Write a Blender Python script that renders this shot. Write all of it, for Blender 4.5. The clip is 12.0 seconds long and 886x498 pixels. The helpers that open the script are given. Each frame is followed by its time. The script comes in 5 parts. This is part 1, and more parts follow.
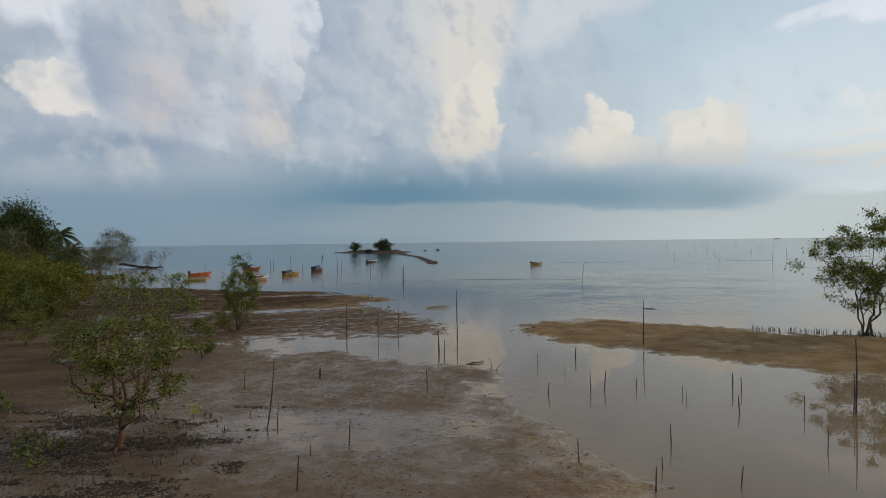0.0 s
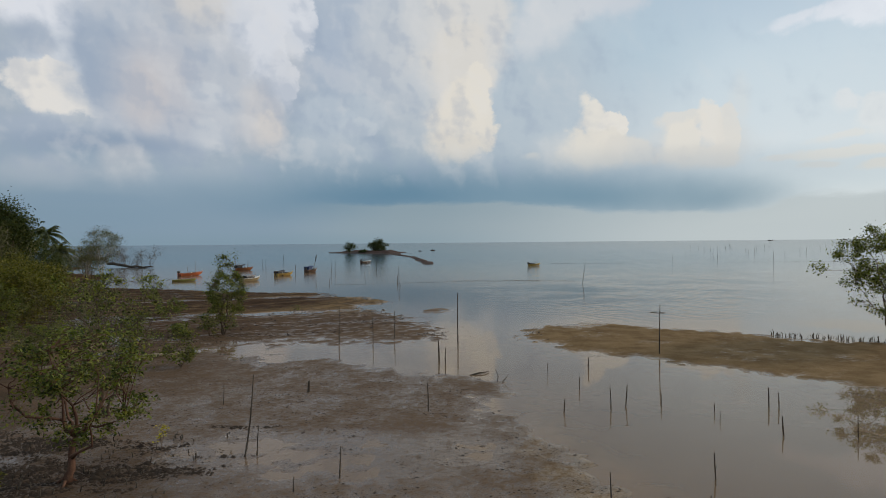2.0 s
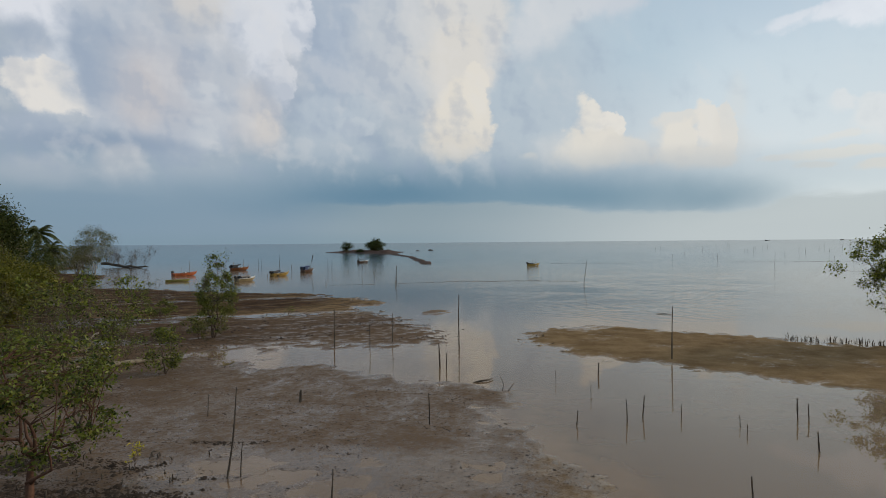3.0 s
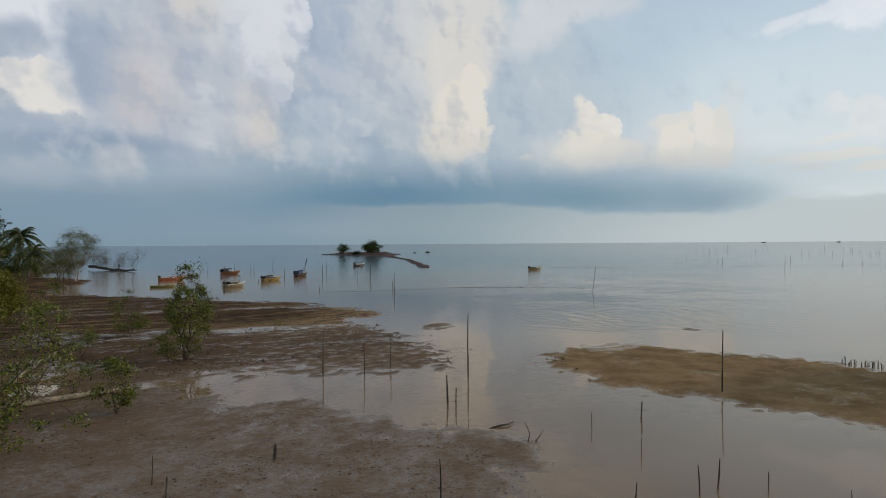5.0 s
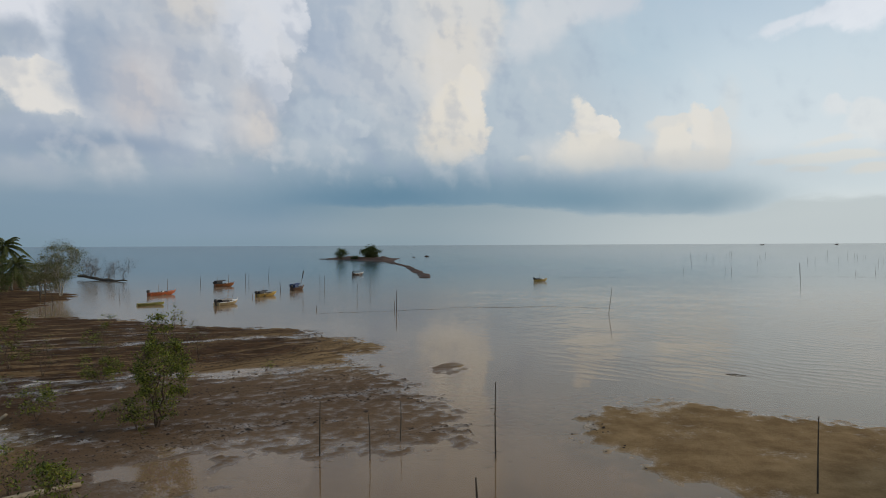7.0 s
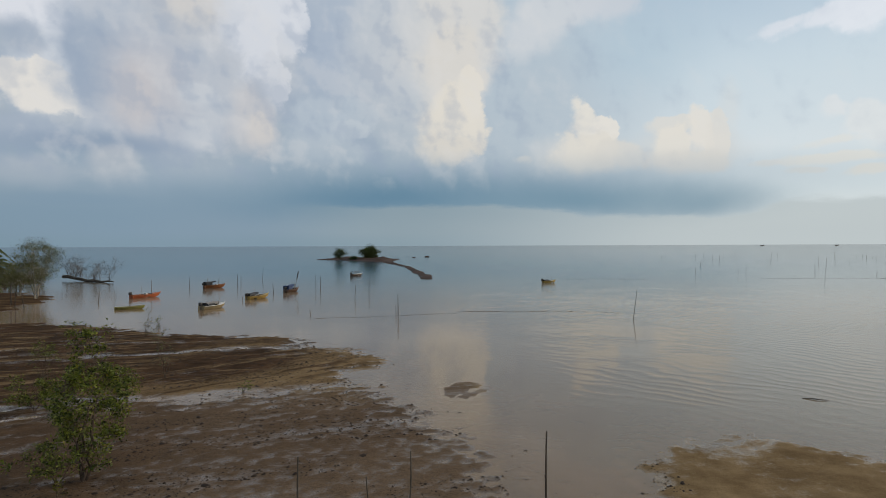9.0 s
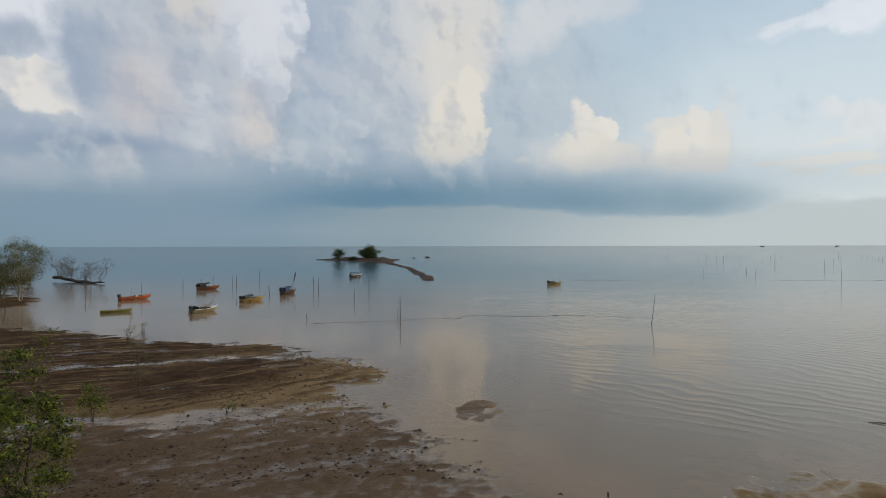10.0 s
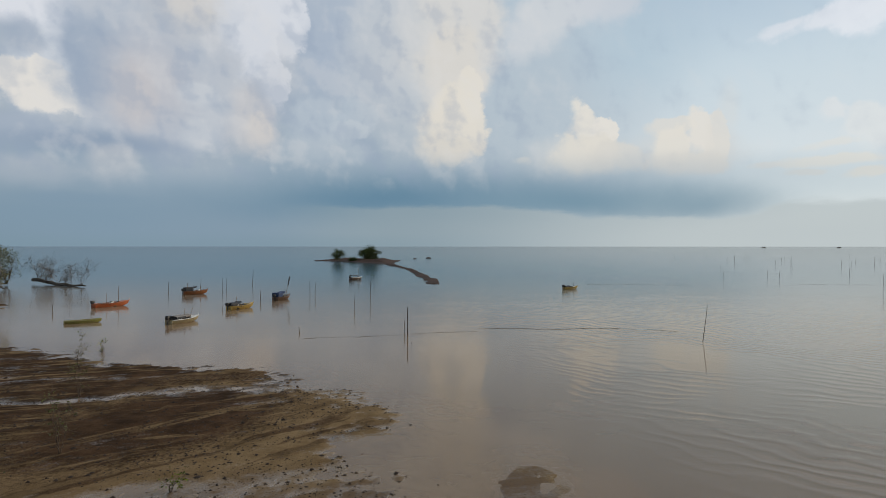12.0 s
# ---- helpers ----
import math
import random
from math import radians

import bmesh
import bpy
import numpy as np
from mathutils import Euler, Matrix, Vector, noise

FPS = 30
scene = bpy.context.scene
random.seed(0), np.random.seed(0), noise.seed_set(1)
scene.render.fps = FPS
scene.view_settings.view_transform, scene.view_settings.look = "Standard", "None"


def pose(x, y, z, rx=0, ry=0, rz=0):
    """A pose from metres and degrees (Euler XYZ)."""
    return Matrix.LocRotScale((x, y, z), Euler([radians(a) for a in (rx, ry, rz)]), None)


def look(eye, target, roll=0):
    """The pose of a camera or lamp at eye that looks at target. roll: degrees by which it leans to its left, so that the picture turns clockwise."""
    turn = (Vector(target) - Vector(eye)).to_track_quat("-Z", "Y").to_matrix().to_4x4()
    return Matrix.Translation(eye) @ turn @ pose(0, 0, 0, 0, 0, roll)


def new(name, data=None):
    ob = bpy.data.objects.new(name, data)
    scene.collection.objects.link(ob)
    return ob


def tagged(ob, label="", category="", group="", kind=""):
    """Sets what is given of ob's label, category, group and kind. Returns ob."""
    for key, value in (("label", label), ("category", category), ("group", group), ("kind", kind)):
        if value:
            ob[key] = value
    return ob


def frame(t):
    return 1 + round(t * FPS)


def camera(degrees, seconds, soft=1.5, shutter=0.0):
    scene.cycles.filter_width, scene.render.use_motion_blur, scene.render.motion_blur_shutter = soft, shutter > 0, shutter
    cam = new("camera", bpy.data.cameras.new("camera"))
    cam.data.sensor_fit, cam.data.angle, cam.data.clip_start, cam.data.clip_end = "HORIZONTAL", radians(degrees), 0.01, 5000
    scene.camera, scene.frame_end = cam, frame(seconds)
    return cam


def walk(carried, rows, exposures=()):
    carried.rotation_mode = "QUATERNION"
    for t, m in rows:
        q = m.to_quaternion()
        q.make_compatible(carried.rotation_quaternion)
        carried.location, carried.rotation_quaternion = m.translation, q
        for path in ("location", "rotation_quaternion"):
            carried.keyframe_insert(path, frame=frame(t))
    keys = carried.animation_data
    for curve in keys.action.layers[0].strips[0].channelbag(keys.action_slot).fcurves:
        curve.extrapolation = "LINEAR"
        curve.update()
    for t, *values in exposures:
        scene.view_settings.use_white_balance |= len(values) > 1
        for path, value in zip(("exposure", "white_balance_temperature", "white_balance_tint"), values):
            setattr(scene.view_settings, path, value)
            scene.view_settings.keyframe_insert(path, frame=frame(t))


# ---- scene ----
cam = camera(71.2, 12.0, 0.9)
# seconds, x, y, z, turn about x, lean, heading
PATH = [
    (0, 2.139, -1.018, 6.389, 89.311, 0.718, 1.197),
    (0.5, 2.021, -0.333, 6.351, 89.332, 0.643, 1.059),
    (1, 1.916, 0.325, 6.318, 89.351, 0.603, 0.925),
    (1.5, 1.843, 0.999, 6.320, 89.360, 0.613, 0.821),
    (2, 1.749, 1.751, 6.326, 89.349, 0.513, 0.700),
    (2.5, 1.658, 2.503, 6.303, 89.359, 0.495, 0.574),
    (3, 1.554, 3.541, 6.288, 89.330, 0.496, 0.466),
    (3.2, 1.512, 3.970, 6.288, 89.389, 0.456, 0.425),
    (4.8, 1.016, 8.080, 6.540, 89.460, 0.361, 0.165),
    (5, 1.010, 8.645, 6.721, 89.456, 0.385, 0.162),
    (5.5, 0.751, 10.049, 7.291, 89.493, 0.291, 0.055),
    (6, 0.531, 11.488, 7.949, 89.543, 0.317, 0.038),
    (6.5, 0.224, 12.978, 8.631, 89.553, 0.258, 0.006),
    (7, -0.023, 14.100, 8.956, 89.543, 0.264, -0.040),
    (7.2, -0.049, 14.680, 8.990, 89.559, 0.256, -0.044),
    (8.8, -0.870, 20.870, 8.675, 89.607, 0.194, -0.120),
    (9, -0.902, 21.716, 8.666, 89.600, 0.212, -0.116),
    (9.5, -1.219, 23.885, 8.675, 89.609, 0.156, -0.142),
    (10, -1.537, 26.200, 8.667, 89.637, 0.119, -0.170),
    (10.5, -1.852, 28.600, 8.695, 89.641, 0.117, -0.178),
    (11, -2.219, 31.077, 8.720, 89.659, 0.072, -0.200),
    (11.5, -2.595, 33.487, 8.794, 89.667, 0.012, -0.213),
    (12, -2.947, 36.011, 8.840, 89.668, -0.017, -0.188),
]
walk(cam, [(t, pose(x, y, z, rx, ry, rz)) for t, x, y, z, rx, ry, rz in PATH])

# ---- world, sun ----


def lin(r, g, b):
    """Linear colour from 0-255 display values."""
    return tuple(((c / 255) / 12.92 if c < 10 else ((c / 255 + 0.055) / 1.055) ** 2.4) for c in (r, g, b)) + (1.0,)


class Tree:
    """Short hand for building a node tree."""

    def __init__(self, tree):
        self.tree = tree
        self.nodes, self.links = tree.nodes, tree.links

    def put(self, socket, value):
        if isinstance(value, bpy.types.NodeSocket):
            self.links.new(value, socket)
        elif value is not None:
            socket.default_value = value

    def math(self, op, a, b=None, clamp=False):
        n = self.nodes.new("ShaderNodeMath")
        n.operation, n.use_clamp = op, clamp
        self.put(n.inputs[0], a)
        self.put(n.inputs[1], b)
        return n.outputs[0]

    def vec(self, op, a, b=None):
        n = self.nodes.new("ShaderNodeVectorMath")
        n.operation = op
        self.put(n.inputs[0], a)
        self.put(n.inputs[1], b)
        return n.outputs["Value"] if op in ("LENGTH", "DOT_PRODUCT", "DISTANCE") else n.outputs[0]

    def xyz(self, x=0.0, y=0.0, z=0.0):
        n = self.nodes.new("ShaderNodeCombineXYZ")
        for s, v in zip(n.inputs, (x, y, z)):
            self.put(s, v)
        return n.outputs[0]

    def split(self, v):
        n = self.nodes.new("ShaderNodeSeparateXYZ")
        self.put(n.inputs[0], v)
        return n.outputs

    def noise(self, v, scale, detail=4.0, rough=0.55, distort=0.0, colour=False):
        n = self.nodes.new("ShaderNodeTexNoise")
        self.put(n.inputs["Vector"], v)
        for key, val in (("Scale", scale), ("Detail", detail), ("Roughness", rough), ("Distortion", distort)):
            n.inputs[key].default_value = val
        return n.outputs["Color" if colour else 0]

    def ramp(self, v, a, b, c=0.0, d=1.0, smooth=True):
        n = self.nodes.new("ShaderNodeMapRange")
        n.interpolation_type = "SMOOTHSTEP" if smooth else "LINEAR"
        for s, val in zip(n.inputs[:5], (v, a, b, c, d)):
            self.put(s, val)
        return n.outputs[0]

    def mix(self, f, a, b, kind="MIX"):
        n = self.nodes.new("ShaderNodeMix")
        n.data_type, n.blend_type = "RGBA", kind
        self.put(n.inputs[0], f)
        self.put(n.inputs[6], a)
        self.put(n.inputs[7], b)
        return n.outputs[2]

    def bump(self, height, strength, distance, normal=None):
        n = self.nodes.new("ShaderNodeBump")
        n.inputs["Strength"].default_value, n.inputs["Distance"].default_value = strength, distance
        self.put(n.inputs["Height"], height)
        self.put(n.inputs["Normal"], normal)
        return n.outputs[0]


SUN_TURN, SUN_HEIGHT = 75.0, 24.0  # degrees from ahead to the right, and up

world = bpy.data.worlds.new("world")
scene.world = world
world.use_nodes = True
world.node_tree.nodes.clear()
W = Tree(world.node_tree)
clear = W.nodes.new("ShaderNodeTexSky")
clear.sky_type, clear.sun_disc = "NISHITA", False
clear.sun_elevation, clear.sun_rotation = radians(SUN_HEIGHT), radians(SUN_TURN)
clear.air_density, clear.dust_density = 1.0, 2.0
sky_way = W.nodes.new("ShaderNodeTexCoord").outputs["Generated"]
wx, wy, wz = W.split(sky_way)
turn = W.math("DEGREES", W.math("ARCTAN2", wx, wy))
rise = W.math("DEGREES", W.math("ARCSINE", W.math("ABSOLUTE", wz)))
place = W.xyz(turn, rise)
# billows: rounded heads on heads, and a slow drift of the outlines
drift = W.vec("SUBTRACT", W.noise(place, 0.16, 3.0, 0.55, colour=True), (0.5, 0.5, 0.5))
shifted = W.vec("ADD", place, W.vec("MULTIPLY", drift, (1.6, 1.2, 0.0)))
SUNWARD = (0.80, 0.60, 0.0)


def billow(v, scale, detail):
    """Heaped rounded heads, about -0.5 to 0.5."""
    cells = W.nodes.new("ShaderNodeTexVoronoi")
    cells.feature, cells.voronoi_dimensions, cells.normalize = "SMOOTH_F1", "2D", True
    bent = W.vec("ADD", v, W.vec("MULTIPLY", W.noise(v, 0.6, 3.0, 0.6, colour=True), (1.5, 1.5, 0.0)))
    W.put(cells.inputs["Vector"], bent)
    for key, val in (("Scale", scale), ("Detail", detail), ("Roughness", 0.45), ("Lacunarity", 2.2), ("Smoothness", 0.22)):
        cells.inputs[key].default_value = val
    return W.math("MULTIPLY", W.math("SUBTRACT", 0.36, cells.outputs["Distance"]), 1.8)


heads = W.math("ADD", billow(place, 0.30, 4.0), W.math("MULTIPLY", W.math("SUBTRACT", W.noise(place, 0.9, 5.0, 0.58), 0.5), 0.55))


def cloud_group():
    """One cloud as a node group: where it lies, its half sizes, lean, edges and colour."""
    made = bpy.data.node_groups.new("cloud", "ShaderNodeTree")
    for name, kind in (("Veil", "Color"), ("Place", "Vector"), ("Heads", "Float"), ("Centre", "Vector"), ("Inverse Size", "Vector"), ("Lean", "Float"),
                       ("Soft Start", "Float"), ("Lit Start", "Float"), ("End", "Float"), ("Rag", "Float"), ("Strength", "Float"), ("Colour", "Color")):
        made.interface.new_socket(name, in_out="INPUT", socket_type="NodeSocket" + kind)
    made.interface.new_socket("Veil", in_out="OUTPUT", socket_type="NodeSocketColor")
    g = Tree(made)
    at = g.nodes.new("NodeGroupInput").outputs
    off = g.vec("SUBTRACT", at["Place"], at["Centre"])
    facing = g.vec("DOT_PRODUCT", g.vec("NORMALIZE", g.vec("MULTIPLY", off, at["Inverse Size"])), SUNWARD)
    n = g.nodes.new("ShaderNodeVectorRotate")
    n.rotation_type = "Z_AXIS"
    g.put(n.inputs["Angle"], at["Lean"])
    g.put(n.inputs["Vector"], off)
    d = g.vec("LENGTH", g.vec("MULTIPLY", n.outputs[0], at["Inverse Size"]))
    d = g.math("SUBTRACT", d, g.math("MULTIPLY", at["Heads"], at["Rag"]))
    start = g.ramp(facing, -0.7, 0.6, at["Soft Start"], at["Lit Start"])
    amount = g.ramp(d, at["End"], start, 0.0, at["Strength"])
    g.put(g.nodes.new("NodeGroupOutput").inputs[0], g.mix(amount, at["Veil"], at["Colour"]))
    return made


CLOUD = cloud_group()


def cloud(colour, az, el, wide, high, soft=0.9, lit=0.25, strength=0.9, lean=0.0, rag=1.4):
    """Lay one cloud over the sky: centre and half sizes in degrees. Its edge is as sharp as lit on the side
    that faces the sun and fades over the share soft of its size on the other."""
    global veil
    n = W.nodes.new("ShaderNodeGroup")
    n.node_tree = CLOUD
    for key, value in (("Veil", veil), ("Place", shifted), ("Heads", heads), ("Centre", (az, el, 0.0)), ("Inverse Size", (1 / wide, 1 / high, 0.0)), ("Lean", radians(-lean)),
                       ("Soft Start", 1.0 - soft), ("Lit Start", 1.0 - lit), ("End", 1.0 + 0.15 * soft),
                       ("Rag", min(rag * (1.0 if lit < 0.45 else 0.6) / math.sqrt(wide * high), 1.0)), ("Strength", strength), ("Colour", lin(*colour))):
        W.put(n.inputs[key], value)
    veil = n.outputs[0]


def tint(stops):
    n = W.nodes.new("ShaderNodeValToRGB")
    W.put(n.inputs[0], W.math("DIVIDE", rise, 30.0))
    while len(n.color_ramp.elements) < len(stops):
        n.color_ramp.elements.new(0.5)
    for e, (el, colour) in zip(n.color_ramp.elements, stops):
        e.position, e.color = el / 30.0, lin(*colour)
    return n.outputs[0]


west = tint([(0, (124, 147, 163)), (3.0, (130, 151, 167)), (5.5, (146, 162, 174)), (12, (160, 173, 185)), (21, (176, 186, 197)), (30, (170, 182, 194))])
east = tint([(0, (202, 211, 213)), (2.5, (208, 216, 218)), (4.5, (206, 217, 221)), (8, (211, 221, 226)), (15, (200, 215, 224)), (24, (176, 200, 216))])
veil = W.mix(W.ramp(turn, -22.0, 30.0), west, east)

# grey bodies
cloud((166, 178, 193), -23.7, 12.6, 18.4, 15.8, 1.00, 1.00, 0.70, 0, 1.5)
cloud((168, 181, 198), -9.3, 16.4, 8.7, 9.8, 0.90, 0.90, 0.85, 0, 1.0)
cloud((162, 177, 191), -8.3, 9.6, 16.9, 5.7, 1.00, 1.00, 0.70, 0, 1.5)
cloud((176, 189, 200), 9.3, 13.0, 11.7, 13.4, 1.00, 1.00, 0.70, 0, 1.5)
cloud((146, 163, 181), -29.9, 7.5, 12.9, 2.7, 1.00, 1.00, 0.80, 0, 1.0)
cloud((150, 168, 184), -13.4, 6.4, 34.6, 3.6, 1.00, 1.00, 0.65, 0, 1.0)
cloud((176, 197, 211), 17.7, 16.4, 6.7, 5.5, 1.00, 1.00, 0.60, 0, 1.0)
# pale gap and bright cloud beside the great body
cloud((220, 223, 230), -33.3, 18.2, 4.4, 2.6, 0.50, 0.30, 0.95, 0, 1.6)
cloud((212, 217, 224), -32.9, 13.6, 3.3, 4.4, 0.90, 0.50, 0.80, 0, 1.6)
cloud((158, 171, 188), -34.0, 15.7, 1.9, 1.6, 0.60, 0.45, 0.80, 0, 1.6)
cloud((224, 221, 216), -32.4, 12.2, 3.5, 2.0, 0.35, 0.10, 1.00, -12, 2.4)
cloud((222, 219, 214), -30.3, 11.7, 1.9, 1.1, 0.40, 0.10, 0.95, -20, 2.0)
cloud((164, 176, 192), -34.0, 9.1, 5.4, 1.4, 0.80, 0.50, 0.75, 0, 1.6)
# the great body, its lit edge towards the open sky
cloud((176, 186, 199), -23.7, 15.3, 9.4, 8.1, 0.25, 0.30, 0.92, 0, 2.2)
cloud((156, 170, 188), -28.9, 15.3, 2.8, 4.3, 0.25, 0.90, 0.75, 0, 1.8)
cloud((190, 191, 197), -25.4, 12.9, 4.7, 5.7, 0.90, 0.80, 0.85, 0, 1.6)
cloud((196, 193, 195), -26.4, 12.1, 2.1, 3.5, 0.80, 0.50, 0.60, 0, 1.6)
cloud((210, 207, 203), -21.4, 19.9, 5.0, 3.4, 0.90, 0.60, 0.90, 0, 1.6)
cloud((193, 197, 203), -18.2, 14.9, 5.2, 7.4, 0.90, 0.35, 0.60, 0, 2.0)
cloud((206, 211, 219), -17.2, 18.6, 4.2, 3.7, 0.80, 0.10, 0.95, 10, 2.6)
cloud((214, 218, 225), -14.9, 20.3, 3.0, 1.8, 0.70, 0.10, 0.90, 0, 2.6)
cloud((212, 216, 223), -16.5, 16.7, 1.7, 2.4, 0.80, 0.10, 0.90, 0, 2.4)
cloud((206, 210, 217), -15.1, 13.8, 1.4, 2.6, 0.90, 0.08, 0.90, 4, 2.0)
cloud((196, 196, 199), -16.8, 10.5, 2.6, 3.5, 0.90, 0.35, 0.75, 0, 1.8)
cloud((212, 207, 202), -16.2, 10.0, 1.3, 1.8, 0.90, 0.30, 0.60, 0, 1.2)
cloud((200, 205, 211), -21.4, 12.7, 2.0, 1.1, 0.90, 0.40, 0.70, 0, 1.4)
cloud((198, 203, 209), -21.7, 9.2, 1.5, 1.7, 0.90, 0.40, 0.60, 0, 1.4)
cloud((140, 157, 178), -29.9, 8.3, 9.0, 1.1, 0.90, 0.70, 0.80, 0, 1.4)
cloud((178, 185, 194), -33.6, 5.7, 4.0, 1.5, 0.90, 0.60, 0.70, 0, 1.6)
cloud((172, 182, 192), -21.9, 6.6, 5.8, 1.7, 0.90, 0.60, 0.60, 0, 1.6)
cloud((166, 179, 190), -17.2, 5.1, 5.2, 1.3, 0.90, 0.60, 0.60, 0, 1.6)
cloud((132, 153, 173), -30.7, 3.8, 5.8, 0.6, 0.90, 0.70, 0.60, 0, 1.0)
cloud((184, 189, 196), -28.1, 6.5, 2.4, 1.9, 0.90, 0.50, 0.70, 0, 1.4)
# small grey heads between the body and the column
cloud((182, 193, 204), -11.6, 10.9, 2.9, 2.3, 0.90, 0.14, 0.70, 0, 1.2)
cloud((184, 195, 205), -8.1, 11.8, 2.0, 1.8, 0.90, 0.14, 0.60, 0, 1.2)
cloud((190, 199, 207), -8.7, 10.1, 1.6, 1.1, 0.90, 0.16, 0.70, 0, 1.2)
cloud((180, 191, 201), -11.4, 8.4, 4.8, 1.5, 0.90, 0.30, 0.65, 0, 1.4)
cloud((192, 199, 205), -6.8, 17.0, 3.1, 4.7, 0.90, 0.50, 0.50, 0, 1.6)
# the bright column with its arm
cloud((200, 204, 208), -2.6, 16.6, 6.8, 9.9, 1.00, 0.50, 0.85, 0, 2.0)
cloud((208, 212, 216), 9.3, 19.7, 7.7, 2.6, 0.80, 0.35, 0.85, 28, 2.0)
cloud((206, 211, 217), 14.8, 20.7, 3.7, 2.5, 0.80, 0.30, 0.85, 16, 2.0)
cloud((214, 213, 210), 1.0, 19.0, 5.0, 6.8, 0.80, 0.35, 0.90, -8, 2.2)
cloud((216, 213, 207), 0.5, 13.7, 3.2, 6.3, 0.80, 0.18, 0.90, -4, 2.2)
cloud((223, 218, 208), 1.0, 11.0, 2.9, 3.5, 0.70, 0.12, 0.95, 0, 2.2)
cloud((225, 220, 210), 2.2, 13.2, 1.3, 2.6, 0.80, 0.10, 0.90, 0, 1.8)
cloud((214, 210, 202), 0.2, 8.7, 3.0, 1.6, 0.90, 0.30, 0.80, 0, 1.6)
# heads over the rain band
cloud((207, 209, 208), 11.9, 7.7, 5.5, 2.3, 0.90, 0.50, 0.75, 0, 1.6)
cloud((227, 223, 214), 13.3, 10.3, 1.3, 2.5, 0.60, 0.10, 0.95, 14, 2.0)
cloud((228, 224, 216), 14.5, 10.0, 1.2, 1.4, 0.50, 0.10, 0.95, 0, 1.8)
cloud((222, 218, 209), 12.7, 8.0, 3.0, 2.0, 0.80, 0.18, 0.90, 0, 2.2)
cloud((216, 213, 206), 15.6, 7.6, 2.3, 1.4, 0.80, 0.20, 0.80, 0, 1.5)
cloud((212, 211, 206), 7.2, 7.6, 1.0, 0.5, 0.90, 0.50, 0.60, 0, 1.6)
cloud((208, 210, 209), 21.0, 7.9, 5.9, 2.4, 0.90, 0.50, 0.80, 0, 1.6)
cloud((220, 217, 210), 20.1, 10.0, 2.2, 0.8, 0.70, 0.20, 0.80, 0, 1.5)
cloud((225, 221, 212), 20.3, 8.1, 1.8, 1.9, 0.70, 0.14, 0.90, 0, 2.2)
cloud((226, 222, 214), 22.7, 9.2, 1.0, 1.9, 0.60, 0.12, 0.90, 0, 2.0)
cloud((221, 218, 211), 23.9, 8.6, 1.1, 2.0, 0.70, 0.12, 0.85, 0, 2.2)
cloud((218, 215, 208), 21.7, 6.9, 3.6, 1.1, 0.80, 0.30, 0.80, 0, 1.4)
cloud((214, 216, 214), 25.0, 11.1, 1.1, 2.8, 1.00, 0.80, 0.40, 0, 1.2)
cloud((217, 216, 211), 27.3, 6.4, 1.4, 0.4, 0.80, 0.40, 0.70, 0, 1.0)
cloud((222, 221, 214), 31.7, 6.6, 3.6, 0.5, 0.80, 0.40, 0.85, 3, 1.2)
cloud((220, 221, 217), 32.1, 7.9, 2.3, 0.4, 0.80, 0.40, 0.75, 4, 1.2)
cloud((222, 225, 226), 32.4, 10.4, 1.1, 1.0, 0.80, 0.25, 0.70, -20, 1.5)
cloud((222, 225, 225), 34.5, 9.1, 1.8, 1.7, 0.80, 0.35, 0.70, 0, 1.8)
cloud((220, 218, 210), 34.6, 5.6, 1.4, 0.4, 0.80, 0.40, 0.80, 6, 1.0)
cloud((214, 214, 209), 30.5, 5.8, 1.6, 0.3, 0.80, 0.40, 0.70, 0, 1.0)
cloud((228, 232, 237), 32.3, 17.2, 4.5, 0.9, 0.70, 0.40, 0.95, 12, 3.2)
cloud((230, 234, 239), 34.8, 17.4, 3.2, 1.6, 0.60, 0.40, 0.90, 8, 1.8)
cloud((226, 230, 235), 29.1, 17.0, 2.8, 0.5, 0.80, 0.50, 0.80, 10, 2.6)
# dark rain band low over the sea, flat underneath, with a paler gap under it
cloud((146, 166, 182), 1.0, 5.6, 41.8, 2.9, 1.00, 1.00, 0.70, 0, 0.5)
cloud((122, 148, 168), -28.7, 2.8, 24.9, 3.7, 1.00, 1.00, 0.75, 0, 0.5)
cloud((96, 132, 156), -4.7, 4.3, 20.8, 2.9, 1.00, 1.00, 0.95, 0, 0.6)
cloud((112, 144, 164), 12.4, 3.9, 16.5, 2.8, 1.00, 1.00, 0.90, 0, 0.6)
cloud((130, 156, 172), 22.3, 3.5, 9.0, 2.1, 1.00, 1.00, 0.85, 0, 0.6)

# the band's flat foot, ragged, and the pale sky under it
foot = W.math("ADD", rise, W.math("MULTIPLY", W.math("SUBTRACT", W.noise(W.vec("MULTIPLY", place, (0.25, 1.0, 1.0)), 0.7, 5.0, 0.6), 0.5), 1.6))
foot = W.math("ADD", foot, W.math("ADD", W.ramp(turn, 6.0, 16.0, 0.0, 1.1), W.ramp(turn, 26.0, 29.5, 0.0, -1.1)))
below = W.math("MULTIPLY", W.ramp(foot, 3.85, 3.25), W.ramp(turn, -16.0, -4.0))
veil = W.mix(W.math("MULTIPLY", below, 0.85), veil, W.mix(W.ramp(turn, -4.0, 24.0), lin(140, 158, 168), lin(184, 194, 197)))
veil = W.mix(W.ramp(rise, 1.3, 0.0, 0.0, 0.35), veil, W.mix(W.ramp(turn, -10.0, 24.0), lin(124, 149, 163), lin(192, 201, 203)))

